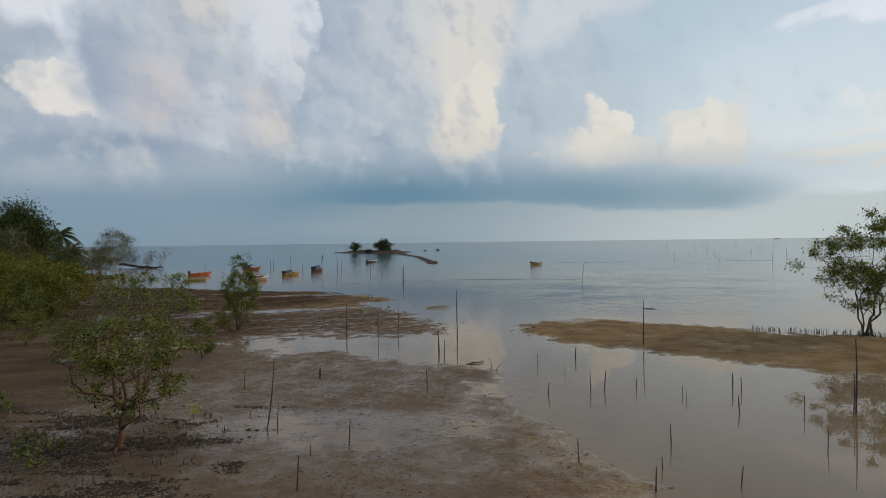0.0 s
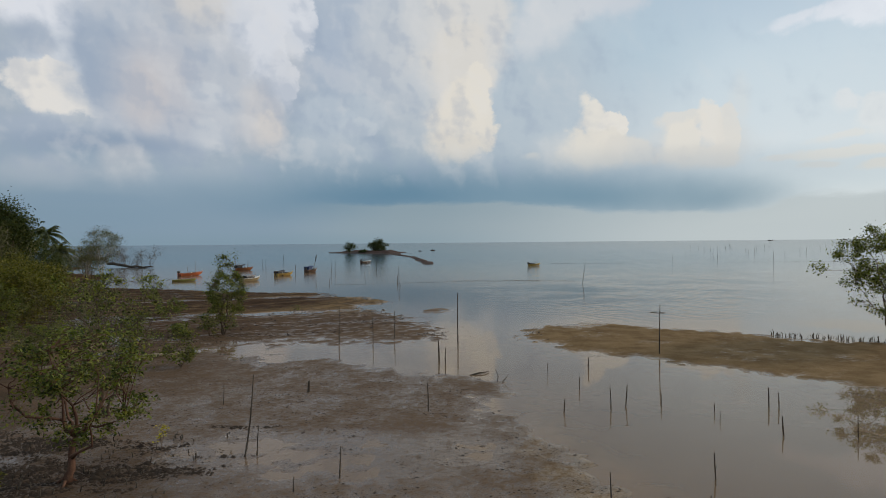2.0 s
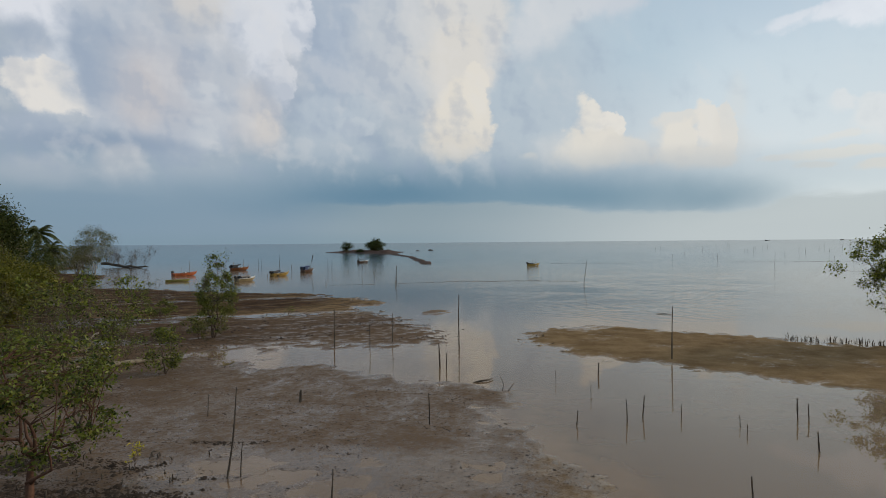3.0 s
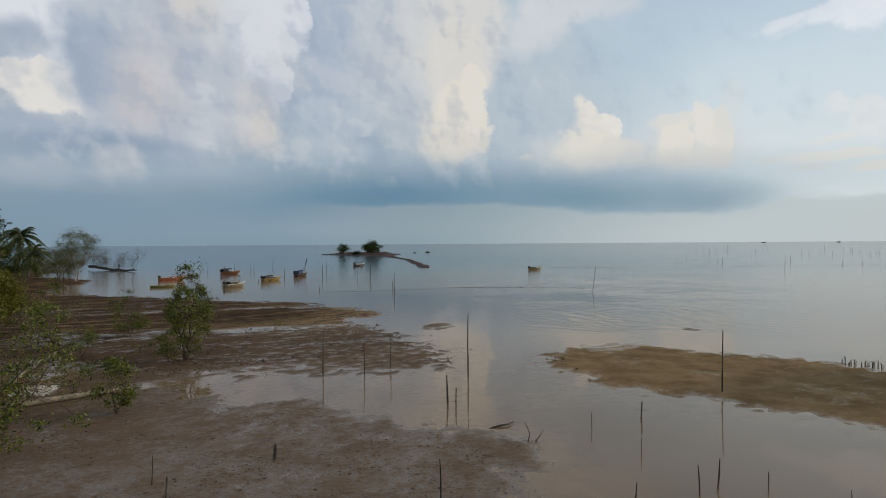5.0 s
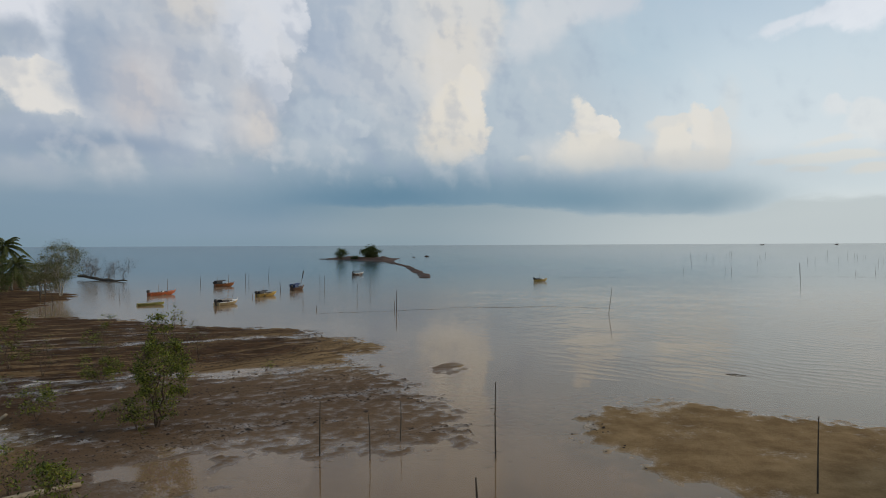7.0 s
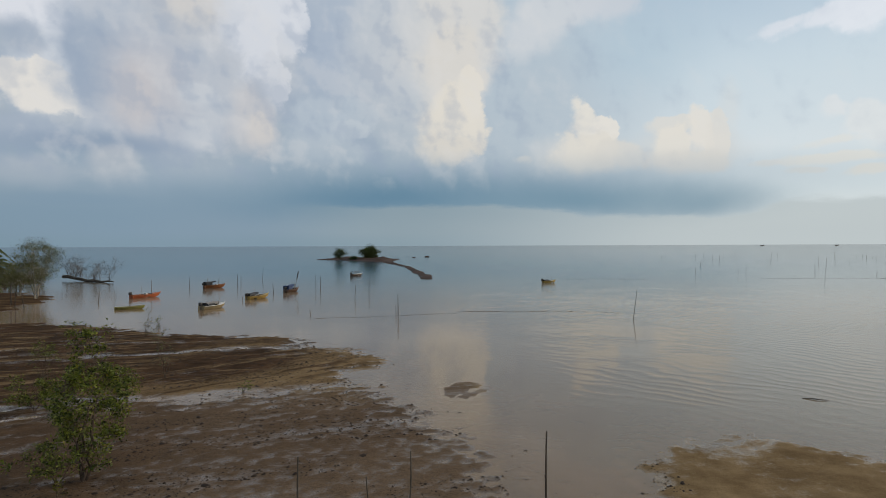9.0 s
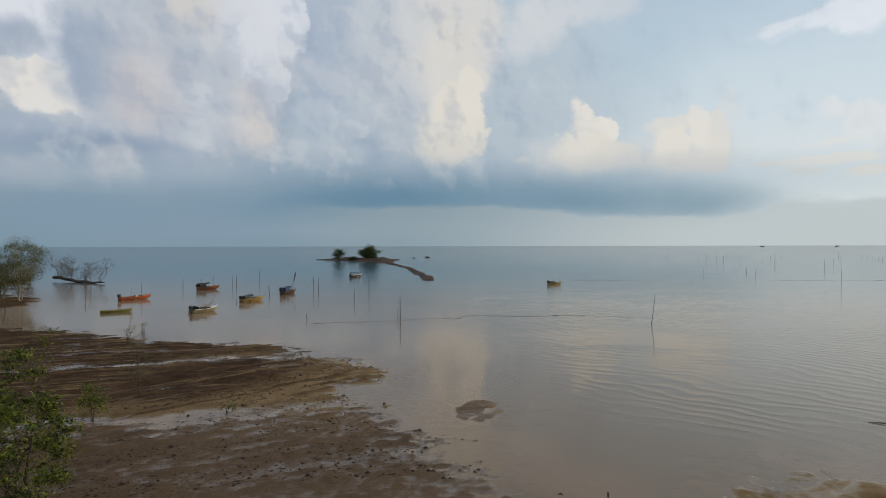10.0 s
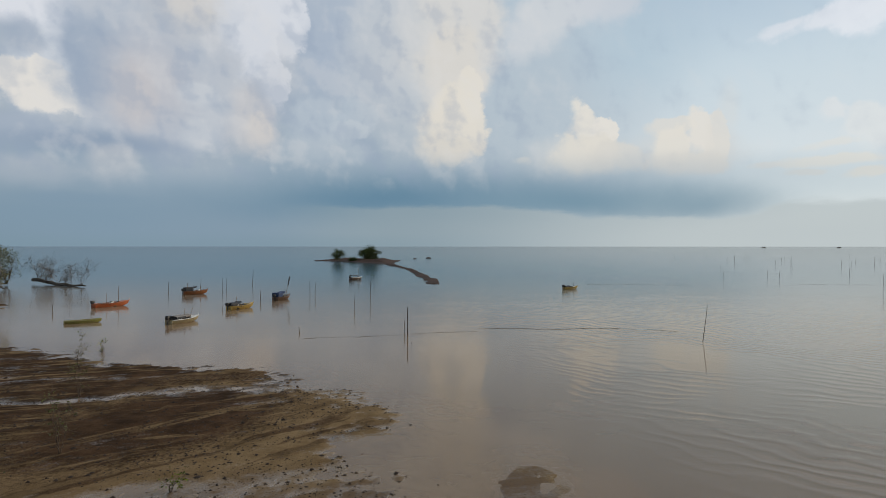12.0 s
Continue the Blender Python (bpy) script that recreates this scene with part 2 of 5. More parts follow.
# light falls on the billows from the sun's side
mask = W.math("MULTIPLY", W.ramp(turn, 20.0, -2.0, 0.35, 1.0), W.ramp(rise, 3.5, 8.0, 0.0, 1.0))
toward = W.vec("ADD", place, (0.35, 0.28, 0.0))
small_slope = W.math("SUBTRACT", billow(place, 0.42, 1.5), billow(toward, 0.42, 1.5))
large_slope = W.math("SUBTRACT", billow(place, 0.17, 1.0), billow(W.vec("ADD", place, (1.0, 0.8, 0.0)), 0.17, 1.0))
relief = W.math("MULTIPLY", W.math("ADD", W.math("MULTIPLY", small_slope, 0.32), W.math("MULTIPLY", large_slope, 0.7)), mask)
veil = W.mix(W.ramp(relief, 0.0, 0.24, 0.0, 0.22), veil, lin(222, 221, 220))
veil = W.mix(W.ramp(relief, 0.0, -0.22, 0.0, 0.34), veil, lin(146, 162, 184))

cover = W.ramp(W.math("ADD", W.ramp(turn, 4.0, 30.0), W.ramp(rise, 11.0, 21.0)), 1.0, 2.0, 0.97, 0.72)
behind, front = W.nodes.new("ShaderNodeBackground"), W.nodes.new("ShaderNodeBackground")
W.put(behind.inputs[0], clear.outputs[0])
behind.inputs[1].default_value = 0.11
W.put(front.inputs[0], veil)
front.inputs[1].default_value = 1.0
both = W.nodes.new("ShaderNodeMixShader")
W.put(both.inputs[0], cover)
W.links.new(behind.outputs[0], both.inputs[1])
W.links.new(front.outputs[0], both.inputs[2])
W.links.new(both.outputs[0], W.nodes.new("ShaderNodeOutputWorld").inputs[0])

sun = new("sun", bpy.data.lights.new("sun", "SUN"))
sun.data.energy, sun.data.angle, sun.data.color = 1.4, radians(10), (1.0, 0.84, 0.62)
sun.matrix_world = look(
    (40 * math.sin(radians(SUN_TURN)), 40 * math.cos(radians(SUN_TURN)), 40 * math.tan(radians(SUN_HEIGHT))), (0, 0, 0)
)
scene.view_settings.exposure = 0.0

# ---- materials ----


def material(name):
    m = bpy.data.materials.new(name)
    m.use_nodes = True
    n = Tree(m.node_tree)
    shader = n.nodes["Principled BSDF"]
    return m, n, shader


def plain(name, dark, light, rough=0.7, scale=6.0, metal=0.0, bump=0.01, stretch=(1, 1, 1), per_piece=0.0, stain=None):
    """A two-tone worn surface: broad patches, fine grain and relief."""
    m, n, shader = material(name)
    where = n.nodes.new("ShaderNodeTexCoord").outputs["Object"]
    where = n.vec("MULTIPLY", where, stretch)
    broad, fine = n.noise(where, scale * 0.25, 3), n.noise(where, scale * 3, 5, 0.65)
    f = n.math("ADD", n.math("MULTIPLY", broad, 0.6), n.math("MULTIPLY", fine, 0.4))
    colour = n.mix(n.ramp(f, 0.3, 0.7), (*dark, 1), (*light, 1))
    if stain:
        colour = n.mix(n.ramp(n.noise(where, scale * 0.9, 6, 0.7), 0.52, 0.7, 0, 0.8), colour, (*stain, 1))
    if per_piece:
        rnd = n.nodes.new("ShaderNodeObjectInfo").outputs["Random"]
        n_h = n.nodes.new("ShaderNodeHueSaturation")
        n.put(n_h.inputs["Value"], n.ramp(rnd, 0, 1, 1 - per_piece, 1 + per_piece, False))
        n.put(n_h.inputs["Color"], colour)
        colour = n_h.outputs[0]
    n.put(shader.inputs["Base Color"], colour)
    n.put(shader.inputs["Roughness"], n.ramp(fine, 0.2, 0.8, max(rough - 0.12, 0.02), min(rough + 0.12, 1)))
    shader.inputs["Metallic"].default_value = metal
    shader.inputs["Specular IOR Level"].default_value = 0.15 if rough > 0.7 else 0.4
    n.put(shader.inputs["Normal"], n.bump(fine, 0.6, bump))
    return m


def foliage(name, dark, light, warm=None):
    """Leaves: every leaf its own shade, slightly glossy."""
    m, n, shader = material(name)
    geo = n.nodes.new("ShaderNodeNewGeometry")
    rnd = geo.outputs["Random Per Island"]
    patch = n.noise(geo.outputs["Position"], 0.9, 3)
    colour = n.mix(n.ramp(n.math("ADD", n.math("MULTIPLY", rnd, 0.6), n.math("MULTIPLY", patch, 0.5)), 0.2, 0.85), (*dark, 1), (*light, 1))
    if warm:
        colour = n.mix(n.math("MULTIPLY", n.math("GREATER_THAN", rnd, 0.95), 0.7), colour, (*warm, 1))
    n.put(shader.inputs["Base Color"], colour)
    shader.inputs["Roughness"].default_value = 0.45
    shader.inputs["Specular IOR Level"].default_value = 0.25
    # thin blades let light through
    lit = n.nodes.new("ShaderNodeBsdfTranslucent")
    n.put(lit.inputs["Color"], n.mix(1.0, colour, (1.0, 1.0, 0.55, 1), "MULTIPLY"))
    both = n.nodes.new("ShaderNodeMixShader")
    both.inputs[0].default_value = 0.4
    n.links.new(shader.outputs[0], both.inputs[1])
    n.links.new(lit.outputs[0], both.inputs[2])
    n.links.new(both.outputs[0], n.nodes["Material Output"].inputs[0])
    return m


def make_mud():
    """Tidal mud and sand: dark silt, tan sand, wet and glossy near the water's level."""
    m, n, shader = material("tidal_mud")
    where = n.nodes.new("ShaderNodeNewGeometry").outputs["Position"]
    px, py, pz = n.split(where)
    flat = n.xyz(px, py)
    slant = n.xyz(px, n.math("SUBTRACT", py, n.math("MULTIPLY", px, 0.33)))
    streak = n.noise(n.vec("MULTIPLY", slant, (0.16, 1.0, 1)), 0.6, 7, 0.66)
    patch, grit, fine = n.noise(flat, 0.55, 6, 0.65), n.noise(flat, 4.5, 6, 0.7), n.noise(flat, 12, 5, 0.7)
    silt = n.mix(n.ramp(patch, 0.32, 0.68), (0.026, 0.014, 0.008, 1), (0.080, 0.042, 0.022, 1))
    sand = n.mix(n.ramp(patch, 0.3, 0.7), (0.145, 0.090, 0.042, 1), (0.250, 0.164, 0.084, 1))
    ooze = n.mix(n.math("ADD", n.ramp(fine, 0.36, 0.62, 0, 0.65), n.ramp(grit, 0.35, 0.65, 0, 0.35)), (0.054, 0.032, 0.020, 1), (0.222, 0.148, 0.092, 1))
    # sand on the outer bar, ooze inshore, and slantwise bands of dark silt and tan sand on the broad flat
    side = n.math("ADD", px, n.math("MULTIPLY", n.math("SUBTRACT", patch, 0.5), 5.0))
    seaward = n.math("ADD", side, n.math("MULTIPLY", n.ramp(py, 45.0, 65.0, 0, 20, False), 0.25))
    colour = n.mix(n.ramp(seaward, 3.0, 6.0), ooze, sand)
    across = n.math("ADD", n.math("SUBTRACT", py, n.math("MULTIPLY", px, 0.33)), n.math("MULTIPLY", n.math("SUBTRACT", n.noise(flat, 0.22, 6, 0.6), 0.5), 14.0))
    west = n.ramp(side, 1.0, -4.0)

    def band(middle, half, soft, amount):
        return n.math("MULTIPLY", n.ramp(n.math("ABSOLUTE", n.math("SUBTRACT", across, middle)), half + soft, half, 0, amount), west)

    def blot(x, y, long, wide, turned, rough, soft=0.5):
        """A ragged patch: its middle, half sizes and the way that it lies, in degrees from the x axis."""
        spin = n.nodes.new("ShaderNodeVectorRotate")
        spin.rotation_type = "Z_AXIS"
        spin.inputs["Angle"].default_value = radians(-turned)
        n.put(spin.inputs["Vector"], n.vec("SUBTRACT", flat, (x, y, 0.0)))
        d = n.vec("LENGTH", n.vec("MULTIPLY", spin.outputs[0], (1 / long, 1 / wide, 0.0)))
        return n.ramp(n.math("ADD", d, n.math("MULTIPLY", n.math("SUBTRACT", rough, 0.5), 1.5)), 1.0 + soft / 2, 1.0 - soft / 2)

    # combed streaks: steep on the inner half of the flat, nearly along the shore farther out
    comb_turn = n.nodes.new("ShaderNodeVectorRotate")
    comb_turn.rotation_type = "Z_AXIS"
    comb_turn.inputs["Angle"].default_value = radians(-50.0)
    n.put(comb_turn.inputs["Vector"], n.vec("ADD", flat, n.vec("MULTIPLY", n.noise(flat, 0.25, 3, colour=True), (2.0, 2.0, 0.0))))
    comb = n.noise(n.vec("MULTIPLY", comb_turn.outputs[0], (0.12, 1.0, 1)), 0.75, 6, 0.62)
    thin = n.noise(n.vec("MULTIPLY", slant, (0.12, 1.0, 1)), 1.0, 7, 0.68)
    outer = n.math("MULTIPLY", n.ramp(side, 0.0, -4.0), n.ramp(across, 58.0, 64.0))
    colour = n.mix(n.math("MULTIPLY", outer, 0.9), colour, sand)
    # dark silt: far strips, the shore side, and the broad patch in the middle of the flat
    far_strips = n.math("MULTIPLY", n.ramp(across, 81.0, 86.0), n.ramp(thin, 0.57, 0.47))
    shore_side = n.math("MULTIPLY", n.math("MULTIPLY", n.ramp(side, -18.5, -23.5), n.ramp(across, 52.0, 60.0)), n.ramp(thin, 0.60, 0.50))
    patch_mask = n.math("MULTIPLY", blot(-17.0, 67.2, 8.0, 5.2, 66.0, grit, 0.5), n.ramp(n.math("ADD", n.math("MULTIPLY", comb, 0.8), n.math("MULTIPLY", fine, 0.2)), 0.62, 0.53))
    wings = n.math("MULTIPLY", n.math("MULTIPLY", blot(-13.0, 63.0, 8.5, 3.2, 45.0, grit, 0.8), n.ramp(comb, 0.50, 0.42)), 0.8)
    strip = n.math("MULTIPLY", band(82.5, 1.8, 1.2, 1.0), n.ramp(grit, 0.60, 0.45, 0.2, 1.0))
    dark = n.math("MAXIMUM", n.math("MAXIMUM", far_strips, shore_side), n.math("MAXIMUM", n.math("MAXIMUM", patch_mask, wings), strip))
    colour = n.mix(n.math("MULTIPLY", n.math("MULTIPLY", dark, west), 0.95), colour, silt)
    colour = n.mix(n.math("MULTIPLY", outer, n.ramp(thin, 0.57, 0.66, 0, 0.75)), colour, sand)
    clean = n.math("MULTIPLY", outer, n.ramp(dark, 0.5, 0.0, 0.0, 0.75))
    colour = n.mix(band(52.0, 3.5, 2.0, 0.25), colour, silt)
    colour = n.mix(n.math("MULTIPLY", n.math("MULTIPLY", n.ramp(side, -9.0, -18.0, 0, 0.5), n.ramp(py, 62.0, 54.0)), n.ramp(streak, 0.70, 0.50)), colour, silt)
    # pale clay round the pools by the fallen logs
    colour = n.mix(n.math("MULTIPLY", blot(-20.3, 39.5, 6.0, 2.6, 120.0, grit, 0.6), 0.75), colour, sand)
    # peaty ground under the young mangroves
    peat = n.math("ADD", n.vec("LENGTH", n.vec("MULTIPLY", n.vec("SUBTRACT", flat, (-12.5, 17.6, 0.0)), (0.11, 0.27, 0.0))), n.math("MULTIPLY", n.math("SUBTRACT", grit, 0.5), 1.1))
    colour = n.mix(n.ramp(peat, 1.1, 0.6, 0.0, 0.45), colour, (0.034, 0.018, 0.010, 1))
    # fine even silt settles on the bed under deeper water
    colour = n.mix(n.ramp(pz, -0.05, -0.12, 0.0, 0.92), colour, (0.135, 0.093, 0.058, 1))
    bare = n.ramp(pz, -0.05, 0.0)
    gritty = n.math("MULTIPLY", bare, n.ramp(n.math("SUBTRACT", side, n.ramp(py, 45.0, 65.0, 0, 20)), 4.0, 8.0, 1.0, 0.25))
    gritty = n.math("MULTIPLY", gritty, n.math("SUBTRACT", 1.0, clean))
    colour = n.mix(n.math("MULTIPLY", gritty, n.ramp(grit, 0.54, 0.72, 0.0, 0.6)), colour, (0.030, 0.018, 0.011, 1))
    colour = n.mix(n.math("MULTIPLY", gritty, n.ramp(fine, 0.50, 0.68, 0.0, 0.75)), colour, (0.030, 0.018, 0.010, 1))
    n.put(shader.inputs["Base Color"], colour)
    # a film of water lies where the mud is low
    wet = n.math("ADD", pz, n.math("MULTIPLY", n.math("SUBTRACT", grit, 0.5), 0.11))
    wet = n.math("ADD", wet, n.math("MULTIPLY", n.math("MULTIPLY", n.math("SUBTRACT", 0.48, streak), 0.12), n.ramp(py, 40.0, 50.0)))
    wet = n.math("ADD", wet, n.math("MULTIPLY", n.math("SUBTRACT", fine, 0.5), 0.08))
    hump = n.vec("LENGTH", n.vec("SUBTRACT", flat, (0.4, 58.6, 0.0)))
    wet = n.math("ADD", wet, n.ramp(hump, 4.0, 2.5, 0.0, 0.03))
    wet = n.math("ADD", wet, n.ramp(px, -10.0, -17.0, 0.0, 0.012))
    n.put(shader.inputs["Roughness"], n.ramp(wet, 0.0, 0.06, 0.22, 0.95))
    n.put(shader.inputs["Specular IOR Level"], n.ramp(wet, 0.0, 0.06, 0.34, 0.03))
    relief = n.math("ADD", n.math("MULTIPLY", grit, 0.7), n.math("MULTIPLY", fine, 0.3))
    lumpy = n.nodes.new("ShaderNodeBump")
    lumpy.inputs["Distance"].default_value = 0.08
    n.put(lumpy.inputs["Strength"], n.math("MULTIPLY", bare, n.ramp(wet, 0.0, 0.05, 0.12, 0.85)))
    n.put(lumpy.inputs["Height"], relief)
    n.put(shader.inputs["Normal"], lumpy.outputs[0])
    return m


def make_water():
    """Murky shallow sea: a silt-laden body under a clean reflecting skin."""
    m, n, shader = material("sea_water")
    n.nodes.remove(shader)
    where = n.nodes.new("ShaderNodeNewGeometry").outputs["Position"]
    px, py, _ = n.split(where)
    flat = n.xyz(px, py)
    # long low ripples that run in from the open sea, and chop farther out
    sway = n.math("MULTIPLY", n.math("SUBTRACT", n.noise(flat, 0.035, 4, 0.6), 0.5), 20.0)
    phase = n.math("ADD", n.math("ADD", n.math("MULTIPLY", px, 0.72), n.math("MULTIPLY", py, 0.69)), sway)
    small = n.math("MULTIPLY", n.noise(n.vec("MULTIPLY", flat, (0.5, 1.0, 1.0)), 0.30, 4, 0.6), 5.0)
    crest = n.math("POWER", n.math("MULTIPLY", n.math("ADD", n.math("SINE", n.math("ADD", n.math("MULTIPLY", phase, 4.2), small)), 1.0), 0.5), 2.0)
    gate = n.ramp(n.noise(flat, 0.09, 4), 0.30, 0.55)
    coast = n.math("ADD", px, n.math("MULTIPLY", py, 0.16))
    open_sea = n.math("MULTIPLY", n.math("MULTIPLY", n.ramp(coast, 11.0, 26.0), n.ramp(py, 47.0, 58.0)), n.math("MULTIPLY", n.ramp(py, 190.0, 90.0), gate))
    chop = n.noise(n.vec("MULTIPLY", flat, (0.35, 1.3, 1)), 0.9, 4, 0.58)
    far, out = n.ramp(py, 58.0, 120.0), n.ramp(py, 120.0, 400.0)
    height = n.math("ADD", n.math("MULTIPLY", crest, n.math("MULTIPLY", open_sea, 0.016)),
                    n.math("MULTIPLY", chop, n.math("ADD", n.ramp(far, 0, 1, 0.0, 0.024), n.ramp(out, 0, 1, 0.0, 0.008))))
    normal = n.bump(height, 1.0, 1.0)
    murk = n.mix(n.ramp(n.noise(flat, 0.12, 4), 0.3, 0.7), (0.310, 0.195, 0.108, 1), (0.370, 0.245, 0.145, 1))
    # sun-side sheen painted into the body colour: paler towards the right
    murk = n.mix(n.ramp(n.math("ADD", coast, n.math("MULTIPLY", n.math("SUBTRACT", n.noise(flat, 0.05, 3), 0.5), 10.0)), 8.0, 44.0, 0.0, 0.85), murk, (0.53, 0.42, 0.29, 1))
    # body colour turns blue-green farther out
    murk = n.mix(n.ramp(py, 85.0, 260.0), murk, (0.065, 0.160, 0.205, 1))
    # far to the right the same painted sheen pales it again
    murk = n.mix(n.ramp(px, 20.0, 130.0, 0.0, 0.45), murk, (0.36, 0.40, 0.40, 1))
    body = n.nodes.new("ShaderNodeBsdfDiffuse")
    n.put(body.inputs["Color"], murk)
    see = n.nodes.new("ShaderNodeBsdfTransparent")
    under = n.nodes.new("ShaderNodeMixShader")
    n.put(under.inputs[0], n.ramp(py, 60.0, 130.0, 0.5, 1.0))
    n.links.new(see.outputs[0], under.inputs[1])
    n.links.new(body.outputs[0], under.inputs[2])
    skin = n.nodes.new("ShaderNodeBsdfGlossy")
    n.put(skin.inputs["Roughness"], n.ramp(far, 0, 1, 0.008, 0.07))
    n.put(skin.inputs["Normal"], normal)
    fresnel = n.nodes.new("ShaderNodeFresnel")
    fresnel.inputs["IOR"].default_value = 1.34
    n.put(fresnel.inputs["Normal"], normal)
    top = n.nodes.new("ShaderNodeMixShader")
    n.links.new(fresnel.outputs[0], top.inputs[0])
    n.links.new(under.outputs[0], top.inputs[1])
    n.links.new(skin.outputs[0], top.inputs[2])
    n.links.new(top.outputs[0], n.nodes["Material Output"].inputs[0])
    return m


MUD, WATER = make_mud(), make_water()
BARK = plain("mangrove_bark", (0.055, 0.038, 0.028), (0.16, 0.115, 0.085), 0.85, 9, bump=0.02)
BARK_PALE = plain("pale_bark", (0.20, 0.17, 0.13), (0.42, 0.37, 0.30), 0.85, 5, bump=0.02)
BARK_RED = plain("reddish_bark", (0.055, 0.027, 0.018), (0.16, 0.085, 0.055), 0.8, 9, bump=0.02)
DRIFT = plain("bleached_driftwood", (0.13, 0.10, 0.07), (0.36, 0.29, 0.20), 0.85, 5, bump=0.02, stretch=(1, 4, 4))
GREY_TWIG = plain("grey_dead_twigs", (0.07, 0.06, 0.055), (0.19, 0.17, 0.155), 0.9, 4, bump=0.01)
DEAD = plain("dead_dark_wood", (0.035, 0.028, 0.022), (0.12, 0.10, 0.08), 0.9, 4, bump=0.02)
STAKE = plain("weathered_stake", (0.030, 0.024, 0.020), (0.105, 0.085, 0.065), 0.85, 12, bump=0.01, stretch=(3, 3, 0.6), per_piece=0.35)
LEAF = foliage("mangrove_leaf", (0.020, 0.034, 0.006), (0.205, 0.230, 0.042), (0.30, 0.25, 0.05))
LEAF_GREY = foliage("dusty_leaf", (0.055, 0.060, 0.022), (0.170, 0.165, 0.070), (0.24, 0.20, 0.09))
LEAF_DARK = foliage("deep_green_leaf", (0.022, 0.036, 0.010), (0.085, 0.105, 0.030), (0.14, 0.12, 0.04))
LEAF_YELLOW = foliage("yellow_green_leaf", (0.055, 0.060, 0.008), (0.200, 0.185, 0.030), (0.28, 0.22, 0.07))
LEAF_BRIGHT = foliage("bright_yellow_leaf", (0.40, 0.34, 0.02), (0.70, 0.58, 0.05))
FROND = foliage("palm_frond", (0.030, 0.045, 0.012), (0.120, 0.130, 0.040), (0.22, 0.17, 0.06))

# ---- ground and sea ----
rng = np.random.default_rng(7)
LATTICE = rng.random((256, 256))


def value_noise(x, y):
    xi, yi = np.floor(x).astype(int), np.floor(y).astype(int)
    fx, fy = x - xi, y - yi
    fx, fy = fx * fx * (3 - 2 * fx), fy * fy * (3 - 2 * fy)
    a, b = LATTICE[xi % 256, yi % 256], LATTICE[(xi + 1) % 256, yi % 256]
    c, d = LATTICE[xi % 256, (yi + 1) % 256], LATTICE[(xi + 1) % 256, (yi + 1) % 256]
    return (a * (1 - fx) + b * fx) * (1 - fy) + (c * (1 - fx) + d * fx) * fy


def fractal(x, y, octaves=5, gain=0.55):
    """Fractal noise from -1 to 1."""
    total, size, weight = 0.0, 1.0, 0.0
    for k in range(octaves):
        total = total + size * (2 * value_noise(x * 2**k + 17.3 * k, y * 2**k + 5.1 * k) - 1)
        weight += size
        size *= gain
    return total / weight * 1.6


def inside(x, y, outline):
    """Distance to an outline in the plan, positive inside."""
    best = np.full(np.shape(x), 1e9)
    odd = np.zeros(np.shape(x), bool)
    for (ax, ay), (bx, by) in zip(outline, outline[1:] + outline[:1]):
        ex, ey = bx - ax, by - ay
        s = np.clip(((x - ax) * ex + (y - ay) * ey) / (ex * ex + ey * ey), 0, 1)
        best = np.minimum(best, np.hypot(x - ax - s * ex, y - ay - s * ey))
        cross = (ay > y) != (by > y)
        odd ^= cross & (x < (bx - ax) * (y - ay) / (by - ay + 1e-12) + ax)
    return np.where(odd, best, -best)


def step(v, a, b):
    s = np.clip((v - a) / (b - a), 0, 1)
    return s * s * (3 - 2 * s)


BAR = [(6.6, 47.2), (9.1, 51.0), (12.7, 51.5), (16.0, 48.8), (19.5, 46.2), (25.9, 41.0), (33, 36.5), (60, 29), (60, 20), (30, 23.5),
       (19.2, 28.0), (17.0, 30.4), (12.4, 34.2), (8.0, 37.4), (6.6, 41.0)]
FLAT = [(-60, 96), (-42, 90.6), (-35, 88), (-28, 83.4), (-21.4, 81), (-15.5, 82), (-10.7, 75), (-8, 74), (-5.6, 69.6), (-5.6, 66.5),
        (-7.6, 62), (-4.6, 59.5), (-1.6, 52.1), (0.4, 48.1), (1.3, 44), (0.4, 41), (-5.6, 41), (-10.7, 40.6), (-17, 42), (-27, 43), (-60, 48)]
APRON = [(-60, 50), (-30, 41), (-12.5, 41.5), (-10.6, 39.5), (-10.0, 36.2), (-5, 35.2), (-1, 32.8), (3.0, 32.0), (4.2, 28.5), (4.8, 24), (6.2, 19.6), (7.6, 15), (8.5, 6),
         (9, -60), (-60, -60)]
LAND = [(-20, -60), (-26, 12), (-33, 34), (-38, 52), (-47, 76), (-58, 96), (-61.5, 108), (-62.5, 118), (-67, 128), (-81, 139), (-92, 152), (-97, 172), (-140, 215),
        (-500, 330), (-900, 300), (-900, -300)]


